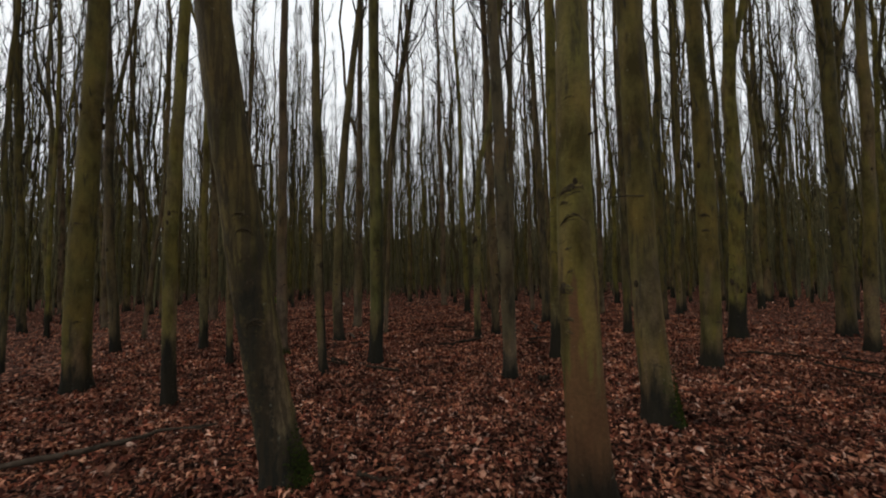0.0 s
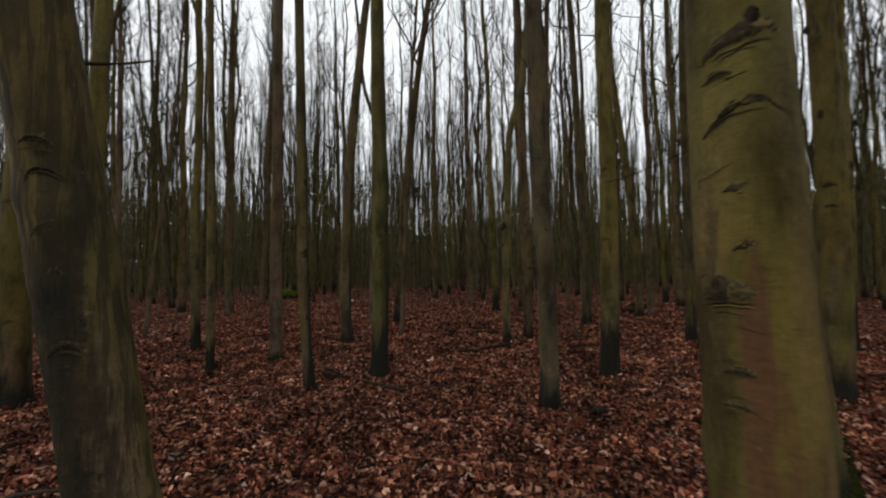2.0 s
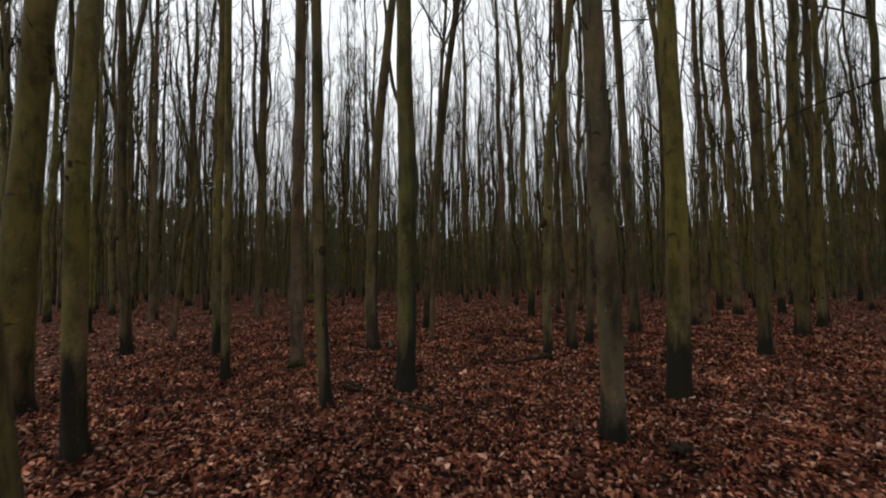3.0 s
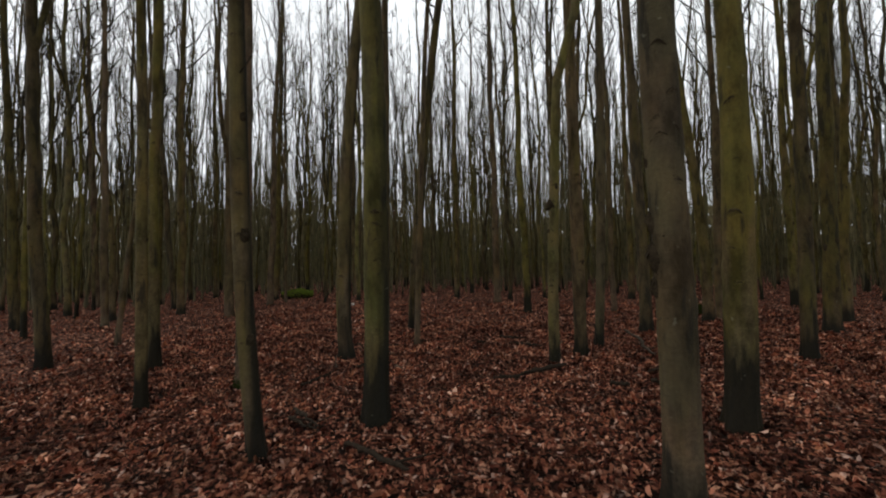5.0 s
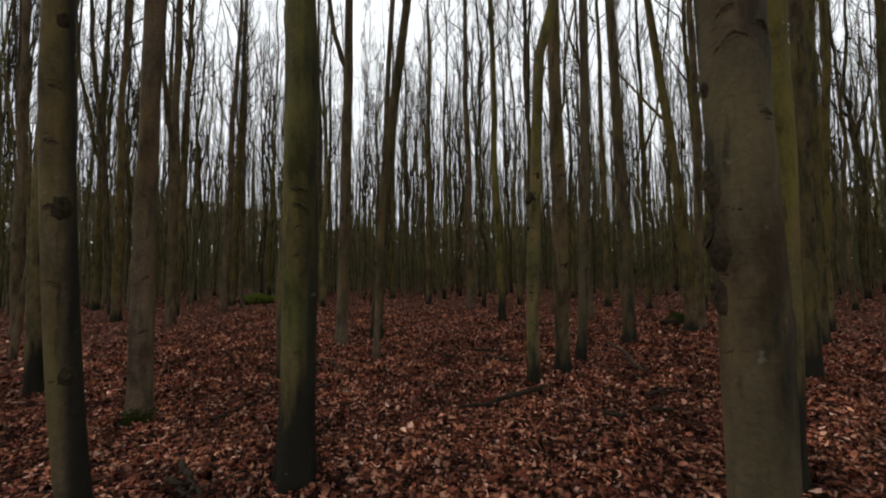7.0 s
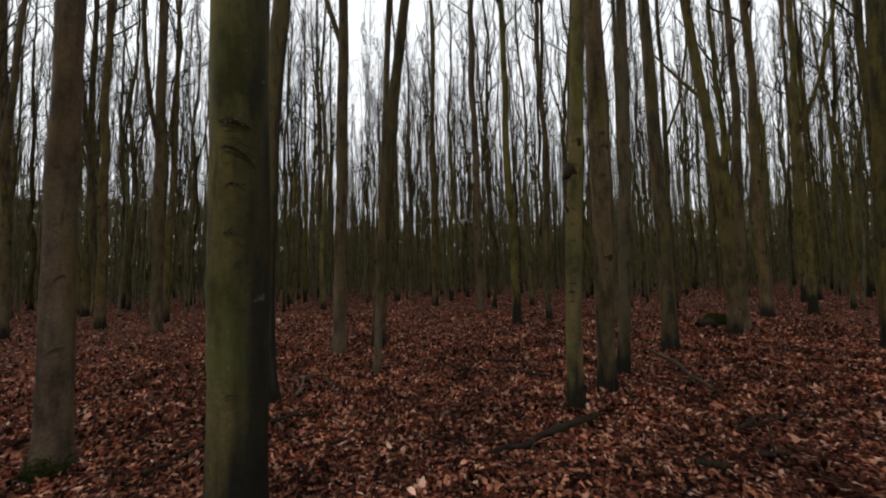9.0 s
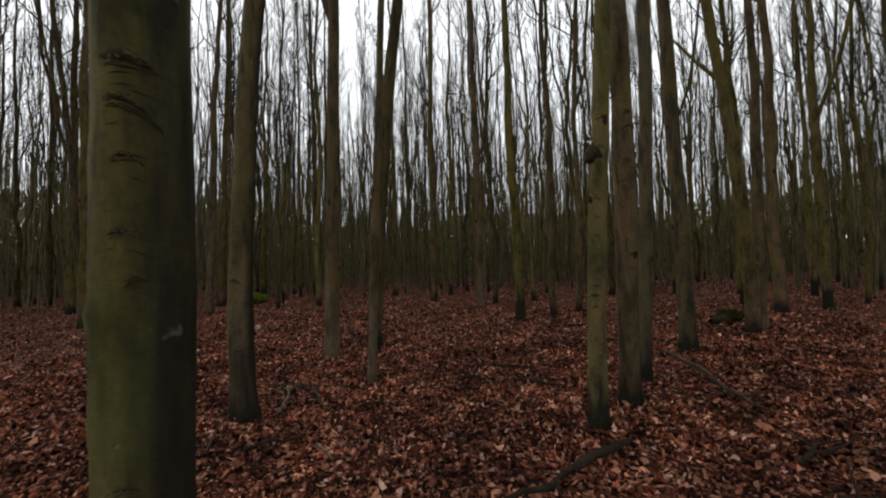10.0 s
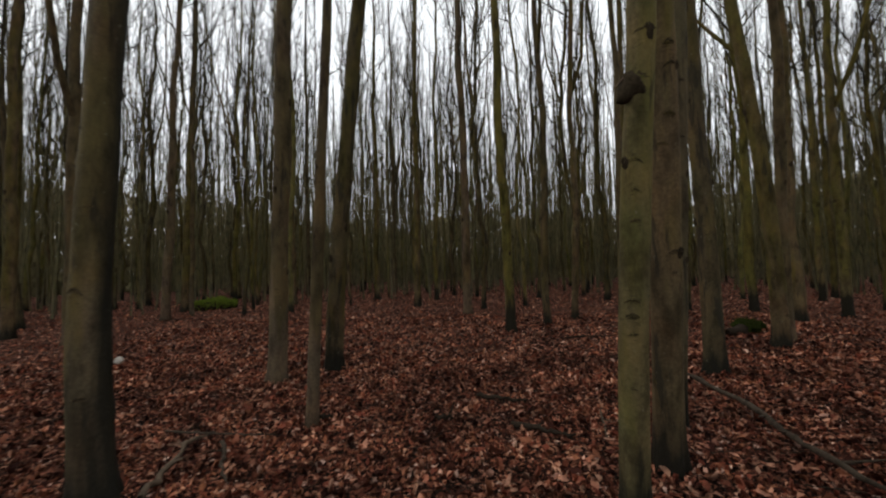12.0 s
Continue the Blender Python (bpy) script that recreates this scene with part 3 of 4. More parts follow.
    if moss:
        part("moss", moss_mesh(radians(moss[0]), moss[1], moss[2], r * 1.15, height, shape, rng), stem, "dark green moss cushion")["kind"] = "stuff"
    if not label:
        size = "slender young" if dia < 0.14 else "young" if dia < 0.21 else "stout"
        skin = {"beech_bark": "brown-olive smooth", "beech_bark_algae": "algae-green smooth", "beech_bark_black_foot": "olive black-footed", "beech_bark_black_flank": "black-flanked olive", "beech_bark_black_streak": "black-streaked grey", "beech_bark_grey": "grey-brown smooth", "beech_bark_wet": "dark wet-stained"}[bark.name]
        slant = ", leaning a little" if math.hypot(*lean) > 0.03 else ", straight and bare"
        label = size + " beech with " + skin + " bark" + slant
    return tagged(root, label, "tree", "beech trees of the wood")


beech(0.723, 9.630, 0.146, (0.024, -0.072), sweep=(-0.059, -0.030, 1.0), bend=(0.0044, -0.0033), wob=0.012, bark=BARK_GREEN, stub=(2.47, -165, 0.115), knots=((2.72, -75, 0.03), (2.05, -160, 0.03)), kink=(4.3, 0.22, 0.0), scars=((2.74, -80, 0.17), (2.49, -130, 0.18), (2.05, -120, 0.11), (1.89, -115, 0.07), (1.73, -112, 0.08), (1.29, -115, 0.10), (1.21, -118, 0.09), (1.11, -112, 0.06), (0.8, -110, 0.05)), first=5.0, label="algae-green beech with a crooked top and torn branch stub")
beech(0.886, 2.511, 0.230, (0.040, 0.104), sweep=(-0.146, -0.252, 1.0), bend=(0.0030, 0.0000), wob=0.012, bark=BARK_RUST, knots=((1.36, -158, 0.03), (2.03, -105, 0.022)), scars=((2.6, -125, 0.15), (1.98, -108, 0.24), (1.90, -145, 0.07), (1.77, -108, 0.24), (1.61, -108, 0.16), (1.46, -112, 0.12), (1.35, -150, 0.17), (1.17, -140, 0.08), (1.09, -145, 0.07), (1.89, -60, 0.07)), label="algae-green smooth beech with a ladder of dark branch scars")
beech(0.903, 5.793, 0.193, (-0.019, -0.034), sweep=(0.018, -0.021, 1.0), bend=(-0.0019, -0.0006), wob=0.012, bark=BARK_KNOTTY, knots=((1.50, 176, 0.07), (1.33, 178, 0.05), (1.70, 174, 0.05), (2.05, 178, 0.025)), scars=((2.42, -70, 0.11), (2.21, -72, 0.10), (1.93, -75, 0.07), (1.62, -150, 0.13), (1.40, -155, 0.12), (2.28, -125, 0.12), (2.17, -122, 0.15), (1.15, -135, 0.17), (1.05, -138, 0.10), (0.89, -145, 0.07), (1.48, 175, 0.08), (1.33, 172, 0.07), (1.68, 178, 0.08), (2.7, -110, 0.1)), label="grey-brown smooth beech with dark knots and brow scars")
beech(-1.331, 7.014, 0.229, (0.006, -0.029), sweep=(0.026, 0.021, 1.0), bend=(0.0002, -0.0012), wob=0.012, bark=BARK_FLANK, scars=((2.02, -72, 0.17), (1.89, -72, 0.18), (1.75, -72, 0.10), (1.56, -70, 0.11), (1.43, -55, 0.08), (0.89, -70, 0.12), (0.72, -90, 0.07), (1.19, -15, 0.04), (2.9, -80, 0.1)), label="algae-green beech, dark with wet and painted shade on one flank")
beech(-1.212, 2.846, 0.263, (-0.128, -0.135), sweep=(-0.092, 0.193, 1.0), bend=(0.0092, 0.0044), wob=0.012, bark=BARK_STREAK, scars=((1.92, -65, 0.12), (1.79, -60, 0.15), (1.61, -58, 0.18), (1.43, -62, 0.14), (1.14, -65, 0.18), (2.94, -60, 0.12)), moss=(-15, 0.7, 0.30), label="leaning beech with black wet streak and mossy foot")
beech(1.246, 10.299, 0.200, (0.002, -0.072), sweep=(-0.013, -0.018, 1.0), bend=(-0.0026, -0.0018), wob=0.012, bark=BARK, knots=((1.60, -55, 0.035), (2.9, -40, 0.03)), scars=((3.05, -75, 0.12), (2.90, -75, 0.13), (2.56, -85, 0.12), (2.35, -125, 0.12), (1.59, -85, 0.13), (1.45, -85, 0.10), (0.66, -165, 0.07)), label="brown-olive beech with knotted scars close beside another")
beech(-1.997, 6.144, 0.120, (-0.003, -0.044), sweep=(-0.020, -0.101, 1.0), bend=(0.0010, -0.0002), wob=0.012, bark=BARK_WET_SHADE_SIDE, knots=((1.72, -30, 0.045), (0.93, -35, 0.045), (2.6, -20, 0.03)), scars=((2.02, -75, 0.10), (1.35, -80, 0.11), (1.70, -70, 0.12), (0.91, -65, 0.12), (2.27, -55, 0.10), (3.2, -70, 0.08)), label="slim grey-brown beech with dark knots and bowed foot")
leaning_beech = beech(-2.786, 9.814, 0.228, (0.033, 0.009), sweep=(-0.130, -0.054, 1.0), bend=(0.0037, 0.0042), wob=0.012, bark=BARK_WET_SHADE_SIDE, scars=((2.55, -120, 0.13), (2.62, -165, 0.10), (1.42, -95, 0.14), (0.72, -70, 0.10), (2.0, -60, 0.10)), knots=((2.58, 178, 0.035),), label="stout brown leaning beech, dark with wet and painted shade on one side")
beech(-1.818, 11.141, 0.108, (0.036, 0.006), sweep=(-0.007, -0.016, 1.0), bend=(0.0021, 0.0007), wob=0.012, bark=BARK_GREY)
beech(-3.491, 8.086, 0.197, (-0.003, -0.003), sweep=(-0.056, 0.051, 1.0), bend=(0.0014, -0.0001), wob=0.012, bark=BARK_GREY, scars=((1.43, -30, 0.13), (0.89, -30, 0.16), (2.3, -50, 0.12)), moss=(-60, 1.2, 0.12), label="grey-brown straight beech with mossy foot")
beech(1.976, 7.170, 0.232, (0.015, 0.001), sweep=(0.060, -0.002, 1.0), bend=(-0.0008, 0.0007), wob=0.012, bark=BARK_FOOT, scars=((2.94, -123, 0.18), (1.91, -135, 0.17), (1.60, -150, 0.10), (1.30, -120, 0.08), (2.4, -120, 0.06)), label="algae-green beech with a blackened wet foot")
twig_beech = beech(2.075, 3.876, 0.266, (0.009, 0.022), sweep=(-0.061, 0.112, 1.0), bend=(0.0011, -0.0007), wob=0.012, bark=BARK, knots=((1.36, -158, 0.03), (2.03, -105, 0.022)), scars=((2.27, -165, 0.08), (1.01, -150, 0.10), (2.23, -130, 0.15), (0.55, -105, 0.16), (1.7, -125, 0.12), (1.4, -120, 0.1)), moss=(-40, 0.8, 0.40), label="stout brown-olive beech with green moss on its foot")
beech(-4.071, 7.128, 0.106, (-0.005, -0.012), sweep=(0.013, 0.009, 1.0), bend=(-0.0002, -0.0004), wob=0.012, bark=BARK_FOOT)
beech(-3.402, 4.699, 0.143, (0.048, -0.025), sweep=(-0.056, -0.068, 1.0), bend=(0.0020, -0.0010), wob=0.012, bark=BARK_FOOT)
beech(-3.037, 12.817, 0.242, (0.013, 0.002), sweep=(0.018, 0.004, 1.0), bend=(0.0004, 0.0000), wob=0.012, bark=BARK_GREY)
beech(3.304, 13.085, 0.252, (-0.009, 0.008), sweep=(0.020, -0.006, 1.0), bend=(-0.0009, 0.0006), wob=0.012, bark=BARK_WET)
beech(-2.420, 13.464, 0.266, (0.061, 0.004), sweep=(-0.033, -0.025, 1.0), bend=(0.0044, 0.0009), wob=0.012, bark=BARK_WET)
beech(1.768, 11.206, 0.159, (0.025, -0.027), sweep=(0.034, -0.035, 1.0), bend=(0.0001, -0.0004), wob=0.012, bark=BARK_KNOTTY, scars=((1.62, -115, 0.12), (1.52, -100, 0.11), (2.35, -110, 0.12), (2.75, -95, 0.12), (3.3, -105, 0.10)), knots=((1.58, -60, 0.03), (2.4, -55, 0.03)), label="young grey-brown beech with dark knots beside others")
beech(-5.66, 8.86, 0.16, (-0.006, -0.006))
beech(4.74, 10.28, 0.19, (0.015, -0.008))
beech(4.106, 6.135, 0.272, (0.003, -0.008), sweep=(0.030, -0.024, 1.0), bend=(-0.0001, -0.0001), wob=0.012)
beech(-5.350, 5.517, 0.297, (0.022, -0.003), sweep=(-0.018, -0.034, 1.0), bend=(0.0015, 0.0006), wob=0.012)
beech(5.472, 14.700, 0.255, (-0.045, 0.019), sweep=(0.057, -0.051, 1.0), bend=(-0.0029, 0.0015), wob=0.012, bark=BARK, limbs=((5.5, 150, 37, 1.8, 0.045),), near=False)
beech(-7.61, 8.74, 0.18, (-0.033, -0.034), limbs=((5.2, 30, 9, 5.0, 0.05),), near=False)
beech(0.84, 16.99, 0.24, (-0.019, 0.002), near=False)
beech(-7.73, 6.59, 0.09, (0.000, 0.000), near=False)
beech(-8.75, 10.97, 0.10, (0.061, 0.059), near=False)
beech(6.08, 15.30, 0.20, (0.011, -0.008), near=False)
beech(7.31, 13.25, 0.29, (0.021, -0.015), near=False)
beech(7.78, 7.20, 0.19, (0.024, -0.026), near=False)
beech(1.95, 17.98, 0.20, (0.003, -0.001), near=False)
beech(6.64, 8.97, 0.32, (0.029, -0.021), near=False)
beech(2.97, 19.00, 0.19, (0.026, -0.007), near=False)
beech(9.09, 8.92, 0.32, (0.006, -0.006), near=False)
beech(-9.87, 16.06, 0.29, (-0.001, -0.001), near=False)
beech(8.20, 17.63, 0.28, (0.001, -0.001), near=False)
beech(-0.21, 20.72, 0.29, (-0.005, 0.000), near=False)
beech(-12.14, 11.52, 0.11, (0.000, 0.000), near=False)
beech(8.77, 14.72, 0.20, (0.030, -0.020), near=False)
beech(-12.67, 16.96, 0.27, (-0.001, -0.002), near=False)
beech(-12.45, 13.81, 0.19, (-0.010, -0.010), near=False)
beech(3.75, 17.23, 0.17, (0.000, 0.000), near=False)
beech(-11.62, 18.40, 0.22, (0.016, 0.016), near=False)
beech(-13.82, 15.25, 0.18, (-0.030, -0.030), near=False)
beech(-2.35, 23.63, 0.28, (0.007, 0.001), near=False)
beech(-11.04, 20.40, 0.28, (0.023, 0.017), near=False)
beech(6.82, 20.07, 0.19, (0.000, 0.000), near=False)
beech(5.77, 21.65, 0.26, (0.000, 0.000), near=False)
beech(-10.97, 21.64, 0.15, (0.000, 0.000), near=False)
beech(-14.40, 12.84, 0.22, (-0.029, -0.032), near=False)
beech(-8.94, 26.05, 0.31, (-0.015, -0.006), near=False)
beech(-14.74, 18.89, 0.24, (-0.062, -0.053), near=False)
beech(-12.61, 23.38, 0.32, (0.021, 0.013), near=False)
beech(-4.97, 27.31, 0.28, (0.000, 0.000), near=False)
beech(13.16, 22.63, 0.20, (0.000, 0.000), near=False)
beech(-17.74, 21.00, 0.32, (0.000, 0.000), near=False)
beech(14.74, 23.90, 0.21, (0.000, 0.000), near=False)
beech(-20.45, 20.14, 0.32, (-0.022, -0.031), near=False)
beech(15.53, 18.82, 0.32, (0.006, -0.005), near=False)
beech(-10.78, 27.84, 0.19, (0.000, 0.000), near=False)
beech(-17.97, 25.44, 0.32, (-0.008, -0.005), near=False)
beech(-10.98, 32.54, 0.32, (0.000, 0.000), near=False)
beech(-5.40, 34.40, 0.32, (0.000, 0.000), near=False)
beech(-24.58, 25.64, 0.31, (0.000, 0.000), near=False)
beech(9.54, 15.70, 0.2, (0.01, 0.0), near=False)
beech(11.02, 15.17, 0.24, (0.0, 0.01), near=False)
beech(10.03, 18.35, 0.22, near=False)

# a pale bracket fungus on one trunk, a long thin twig on another
soup = Soup()
a = np.linspace(-1, 1, 9)
soup.tubes(np.stack([0.045 * a, -0.02 * (1 - a * a), 0 * a], -1)[None], (0.022 * (1 - a ** 4) + 0.003)[None], 8)
fungus = part("bracket_fungus", soup.mesh("bracket_fungus", [FUNGUS]), leaning_beech.children[0], "pale bracket fungus")
fungus.matrix_basis = pose(0.075, 0.055, 0.93, 0, 0, 128)
soup = Soup()
s = np.linspace(0, 1, 9)[:, None]
soup.tubes((np.array([[-0.10, -0.08, 2.24]]) + s * np.array([[-0.75, 0.95, -0.02]]) + np.sin(s * 5) * np.array([[0.0, 0.0, 0.05]]))[None], np.linspace(0.008, 0.003, 9)[None], 5)
part("dead_twig", soup.mesh("dead_twig", [TWIG]), twig_beech.children[0], "long thin dead twig")


# ---- the wood beyond: countable beeches ----
def in_clearing(x, y):
    """The part of the wood whose trees are set one by one."""
    return y > 0.80 * abs(x) - 2.5 and math.hypot(x, y - 5.0) < (17.0 if abs(x) < 9 else 14.5) or math.hypot(x, y - 3.5) < 4.0 or abs(x) < 2.5 and -6 < y < 12


patterns = []
for k in range(12):
    rng = np.random.default_rng(50 + k)
    d = 0.085 + 0.0145 * k
    h = 18.5 + 0.5 * k
    root = new("beech_tree")
    shape = ((rng.normal(0, 0.018), rng.normal(0, 0.018)), (0, 0, 1), (0, 0), (99, 0, 0), rng.uniform(0.07, 0.17), rng.uniform(0, 6.28))
    part("trunk", trunk_mesh(d / 2, h, 10, 56, shape, rng, (BARK, BARK_GREEN, BARK_FOOT, BARK_WET)[k % 4]), root)
    soup = Soup()
    crown_soup(soup, np.zeros(3), d / 2, h, shape, rng, 34, 6, 3, 4.6 + 0.25 * k, 3, 0.84, 4)
    part("crown", soup.mesh("crown", [TWIG]), root, "bare steep limbs and fine dark twigs")
    if k % 2:
        arms = Soup()
        forks(arms, d / 2, h, shape, rng, 1 + (k == 7), 4.2, 9.0, 4, 7)
        part("fork", arms.mesh("fork", [BARK]), root)
    tagged(root, ("slim" if d < 0.2 else "stout") + " bare beech standing deep in the wood", "tree", "beech trees of the wood")
    patterns.append(root)

rng = np.random.default_rng(77)
placed = [tuple(o.location[:2]) for o in scene.objects if o.name.startswith("beech_tree") and o not in patterns]
crowded = list(placed)
made = 0
while made < 290:
    x, y = rng.uniform(-36, 36), rng.uniform(-9, 40)
    # the few kept behind and beside the camera are unseen, added to block skylight
    if in_clearing(x, y) or abs(x) > 9 and y < 22 and rng.uniform() < 0.45 or y < 0.6 * abs(x) - 4 and rng.uniform() < 0.9:
        continue
    if min((x - a) ** 2 + (y - b) ** 2 for a, b in crowded) < 1.5 ** 2:
        continue
    crowded.append((x, y))
    m = Matrix.Translation((x, y, float(ground_height(x, y)))) @ Matrix.Rotation(rng.uniform(0, 6.28), 4, "Z")
    source = patterns[made % 12]
    if made < 12:
        source.matrix_basis = m
    else:
        copy_thing(source, m)
    made += 1

# ---- far woods: what nobody could count ----
soup = Soup()
rng = np.random.default_rng(5)
n_far = 0
while n_far < 1350:
    a, d = rng.uniform(-1.2, 1.2), 34 + 62 * rng.uniform() ** 0.9
    x, y = d * math.sin(a), 5 + d * math.cos(a)
    if abs(x) < 36 and y < 40:
        continue
    r, h = rng.uniform(0.05, 0.13), rng.uniform(17, 25)
    shape = ((rng.normal(0, 0.02), rng.normal(0, 0.02)), (0, 0, 1), (0, 0), (99, 0, 0), 0.08, rng.uniform(0, 6.28))
    z = np.linspace(0, h, 7)
    o = np.array([x, y, float(ground_height(x, y))])
    soup.tubes((centreline(z, *shape) + o)[None], stem_radius(z, r, h)[None], 5, 0)
    crown_soup(soup, o, r, h, shape, rng, 12, 5, 0, 6.0, 3, 1.1, 3)
    n_far += 1
# slim poles of the younger wood between them
for _ in range(2800):
    a, d = rng.uniform(-1.25, 1.25), 22 + 64 * rng.uniform() ** 0.8
    x, y = d * math.sin(a), 5 + d * math.cos(a)
    r, h = rng.uniform(0.02, 0.06), rng.uniform(9, 19)
    shape = ((rng.normal(0, 0.03), rng.normal(0, 0.03)), (0, 0, 1), (0, 0), (99, 0, 0), 0.10, rng.uniform(0, 6.28))
    z = np.linspace(0, h, 6)
    o = np.array([x, y, float(ground_height(x, y))])
    soup.tubes((centreline(z, *shape) + o)[None], stem_radius(z, r, h)[None], 3, 0)
    crown_soup(soup, o, r, h, shape, rng, 7, 2, 0, 3.5, 3, 1.0, 3)
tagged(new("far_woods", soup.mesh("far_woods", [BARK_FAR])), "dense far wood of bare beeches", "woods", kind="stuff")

# evergreen undergrowth that closes the view between the far stems
rng = np.random.default_rng(9)
n = 115000
a = rng.uniform(-1.4, 1.4, n)
d = 52 + 34 * rng.uniform(0, 1, n)
x, y = d * np.sin(a), 5 + d * np.cos(a)
top = 0.136 * d + 0.9 * np.sin(a * 9 + 1) + 0.7 * np.sin(a * 23 + 2) + 0.5 * np.sin(a * 57) + 3.0 * np.clip(a - 0.25, 0, 1) + 5.0 * np.clip(-a - 0.2, 0, 1)
z = ground_height(x, y) + top * rng.uniform(0, 1, n) ** 2.3
e1 = rng.normal(0, 1, (n, 3)) * np.array([0.3, 0.3, 1.0])
e1 /= np.linalg.norm(e1, axis=1, keepdims=True)
e2 = np.cross(e1, rng.normal(0, 1, (n, 3)))
e2 /= np.linalg.norm(e2, axis=1, keepdims=True)
size = rng.uniform(0.35, 0.80, (n, 1))
c = np.stack([x, y, z], -1)
v = np.stack([c - e1 * size, c + e2 * size * 0.22, c + e1 * size, c - e2 * size * 0.22], 1).reshape(-1, 3)
thicket = new("undergrowth", quad_mesh("undergrowth", v, np.arange(n * 4).reshape(-1, 4), [THICKET], smooth=False))
tagged(thicket, "dark olive evergreen undergrowth far between the stems", "undergrowth", kind="stuff")


# ---- lying wood, mossy logs ----
def fallen_branch(points, r, label, lift=0.0, twigs=2, mat=None):
    rng = np.random.default_rng(int(abs(points[0][0] * 731 + points[0][1] * 97)) + 3)
    p = np.array(points, float)
    t = np.linspace(0, len(p) - 1, 15)
    xy = np.stack([np.interp(t, np.arange(len(p)), p[:, i]) for i in (0, 1)], -1)
    ln = np.linalg.norm(p[-1, :2] - p[0, :2])
    side = np.array([-(p[-1] - p[0])[1], (p[-1] - p[0])[0]]) / (ln + 1e-6)
    xy += side * (0.014 * ln * np.sin(np.linspace(0, 7, 15) + rng.uniform(0, 6)) * rng.uniform(0.3, 1))[:, None]
    xy += rng.normal(0, 0.35 * r, (15, 2))
    hop = np.interp(t, np.arange(len(p)), p[:, 2]) if p.shape[1] > 2 else 0
    z = ground_height(xy[:, 0], xy[:, 1]) + r * 0.75 + lift + hop + 0.048 + rng.normal(0, 0.3 * r, 15)
    c = np.concatenate([xy, z[:, None]], -1)
    root = new("fallen_branch")
    root.location = c[0]
    c = c - c[0]
    rad = r * 0.95 * np.linspace(1, 0.5, 15) * rng.uniform(0.65, 1.3, 15)
    rad[0] *= 0.6
    rad[-1] *= 0.4
    soup = Soup()
    soup.tubes(c[None], rad[None], 9)
    stick = part("stick", soup.mesh("stick", [mat or DEADWOOD]), root)
    for _ in range(twigs):
        i = rng.integers(4, 13)
        d = c[i] - c[i - 1]
        d = 0.8 * d / np.linalg.norm(d) + np.array([*(side * rng.choice([-1, 1]) * 0.7), rng.uniform(0.05, 0.5)])
        soup = Soup()
        q = c[i] + d[None] * np.linspace(0, rng.uniform(0.08, 0.28), 4)[:, None]
        soup.tubes(q[None], (r * 0.4 * np.linspace(1, 0.4, 4))[None], 6)
        part("side_twig", soup.mesh("side_twig", [mat or DEADWOOD]), stick)
    return tagged(root, label, "branch", "fallen branches")


fallen_branch([(0.79, 9.15), (0.44, 8.88), (0.11, 8.57), (-0.28, 8.27)], 0.040, "thick dark broken branch lying on leaves", lift=0.015)
fallen_branch([(-0.15, 11.92), (0.42, 11.66)], 0.030, "short dark stick lying on leaves", twigs=1)
fallen_branch([(0.17, 10.98), (0.66, 10.68)], 0.030, "short dark stick lying on leaves", twigs=1)
fallen_branch([(2.73, 12.65), (2.58, 11.85), (2.49, 11.2), (2.38, 10.65), (2.32, 10.25), (2.27, 9.75)], 0.036, "long grey-brown fallen branch half sunk in leaves", lift=0.035, twigs=3, mat=DEADWOOD_GREY)
fallen_branch([(-3.70, 2.90), (-3.09, 3.18), (-2.89, 3.38), (-2.68, 3.64), (-2.27, 3.82)], 0.026, "long grey fallen branch lying on leaves", mat=DEADWOOD_GREY)
fallen_branch([(5.17, 6.96), (6.02, 6.30)], 0.025, "dark fallen branch in the litter")
fallen_branch([(5.56, 6.01), (5.54, 5.02)], 0.025, "dark fallen branch in the litter")
fallen_branch([(6.35, 6.36), (6.47, 5.84)], 0.025, "dark fallen branch in the litter", twigs=1)
fallen_branch([(-2.19, 7.02), (-1.74, 6.62)], 0.024, "broken grey-brown stick stuck in leaves", lift=0.02)
fallen_branch([(-1.35, 6.35), (-0.75, 5.98)], 0.030, "dark twisted stick lying on leaves")
fallen_branch([(-2.36, 9.70), (-2.46, 9.98), (-2.58, 10.26), (-2.72, 10.58), (-2.62, 10.73)], 0.030, "pale forked dead branch lying over leaves", lift=0.02, twigs=3, mat=DEADWOOD_PALE)
fallen_branch([(-3.15, 10.84), (-1.92, 10.71)], 0.012, "long thin grey stick lying across leaves", lift=0.02, twigs=2, mat=DEADWOOD_GREY)
fallen_branch([(-2.46, 10.69), (-2.22, 10.32), (-1.95, 9.96)], 0.020, "short grey dead stick beside another", twigs=1, mat=DEADWOOD_GREY)
fallen_branch([(-2.33, 9.01), (-2.20, 9.15), (-1.91, 9.30)], 0.024, "dark broken stick lying on leaves", twigs=2)
fallen_branch([(-1.73, 9.14), (-1.48, 8.85)], 0.014, "short pale stick in the litter", twigs=1, mat=DEADWOOD_PALE)
fallen_branch([(-2.62, 8.97), (-2.99, 9.82)], 0.012, "thin grey twig lying on leaves", twigs=2, mat=DEADWOOD_GREY)
fallen_branch([(-1.81, 11.17), (-1.63, 11.25)], 0.030, "dark wood piece at the foot of a beech", twigs=0)
fallen_branch([(-2.63, 7.92), (-2.53, 8.59)], 0.022, "dark rotten stick in the litter")
fallen_branch([(1.81, 8.82), (2.25, 9.22)], 0.022, "broken brown stick in the litter", twigs=3)
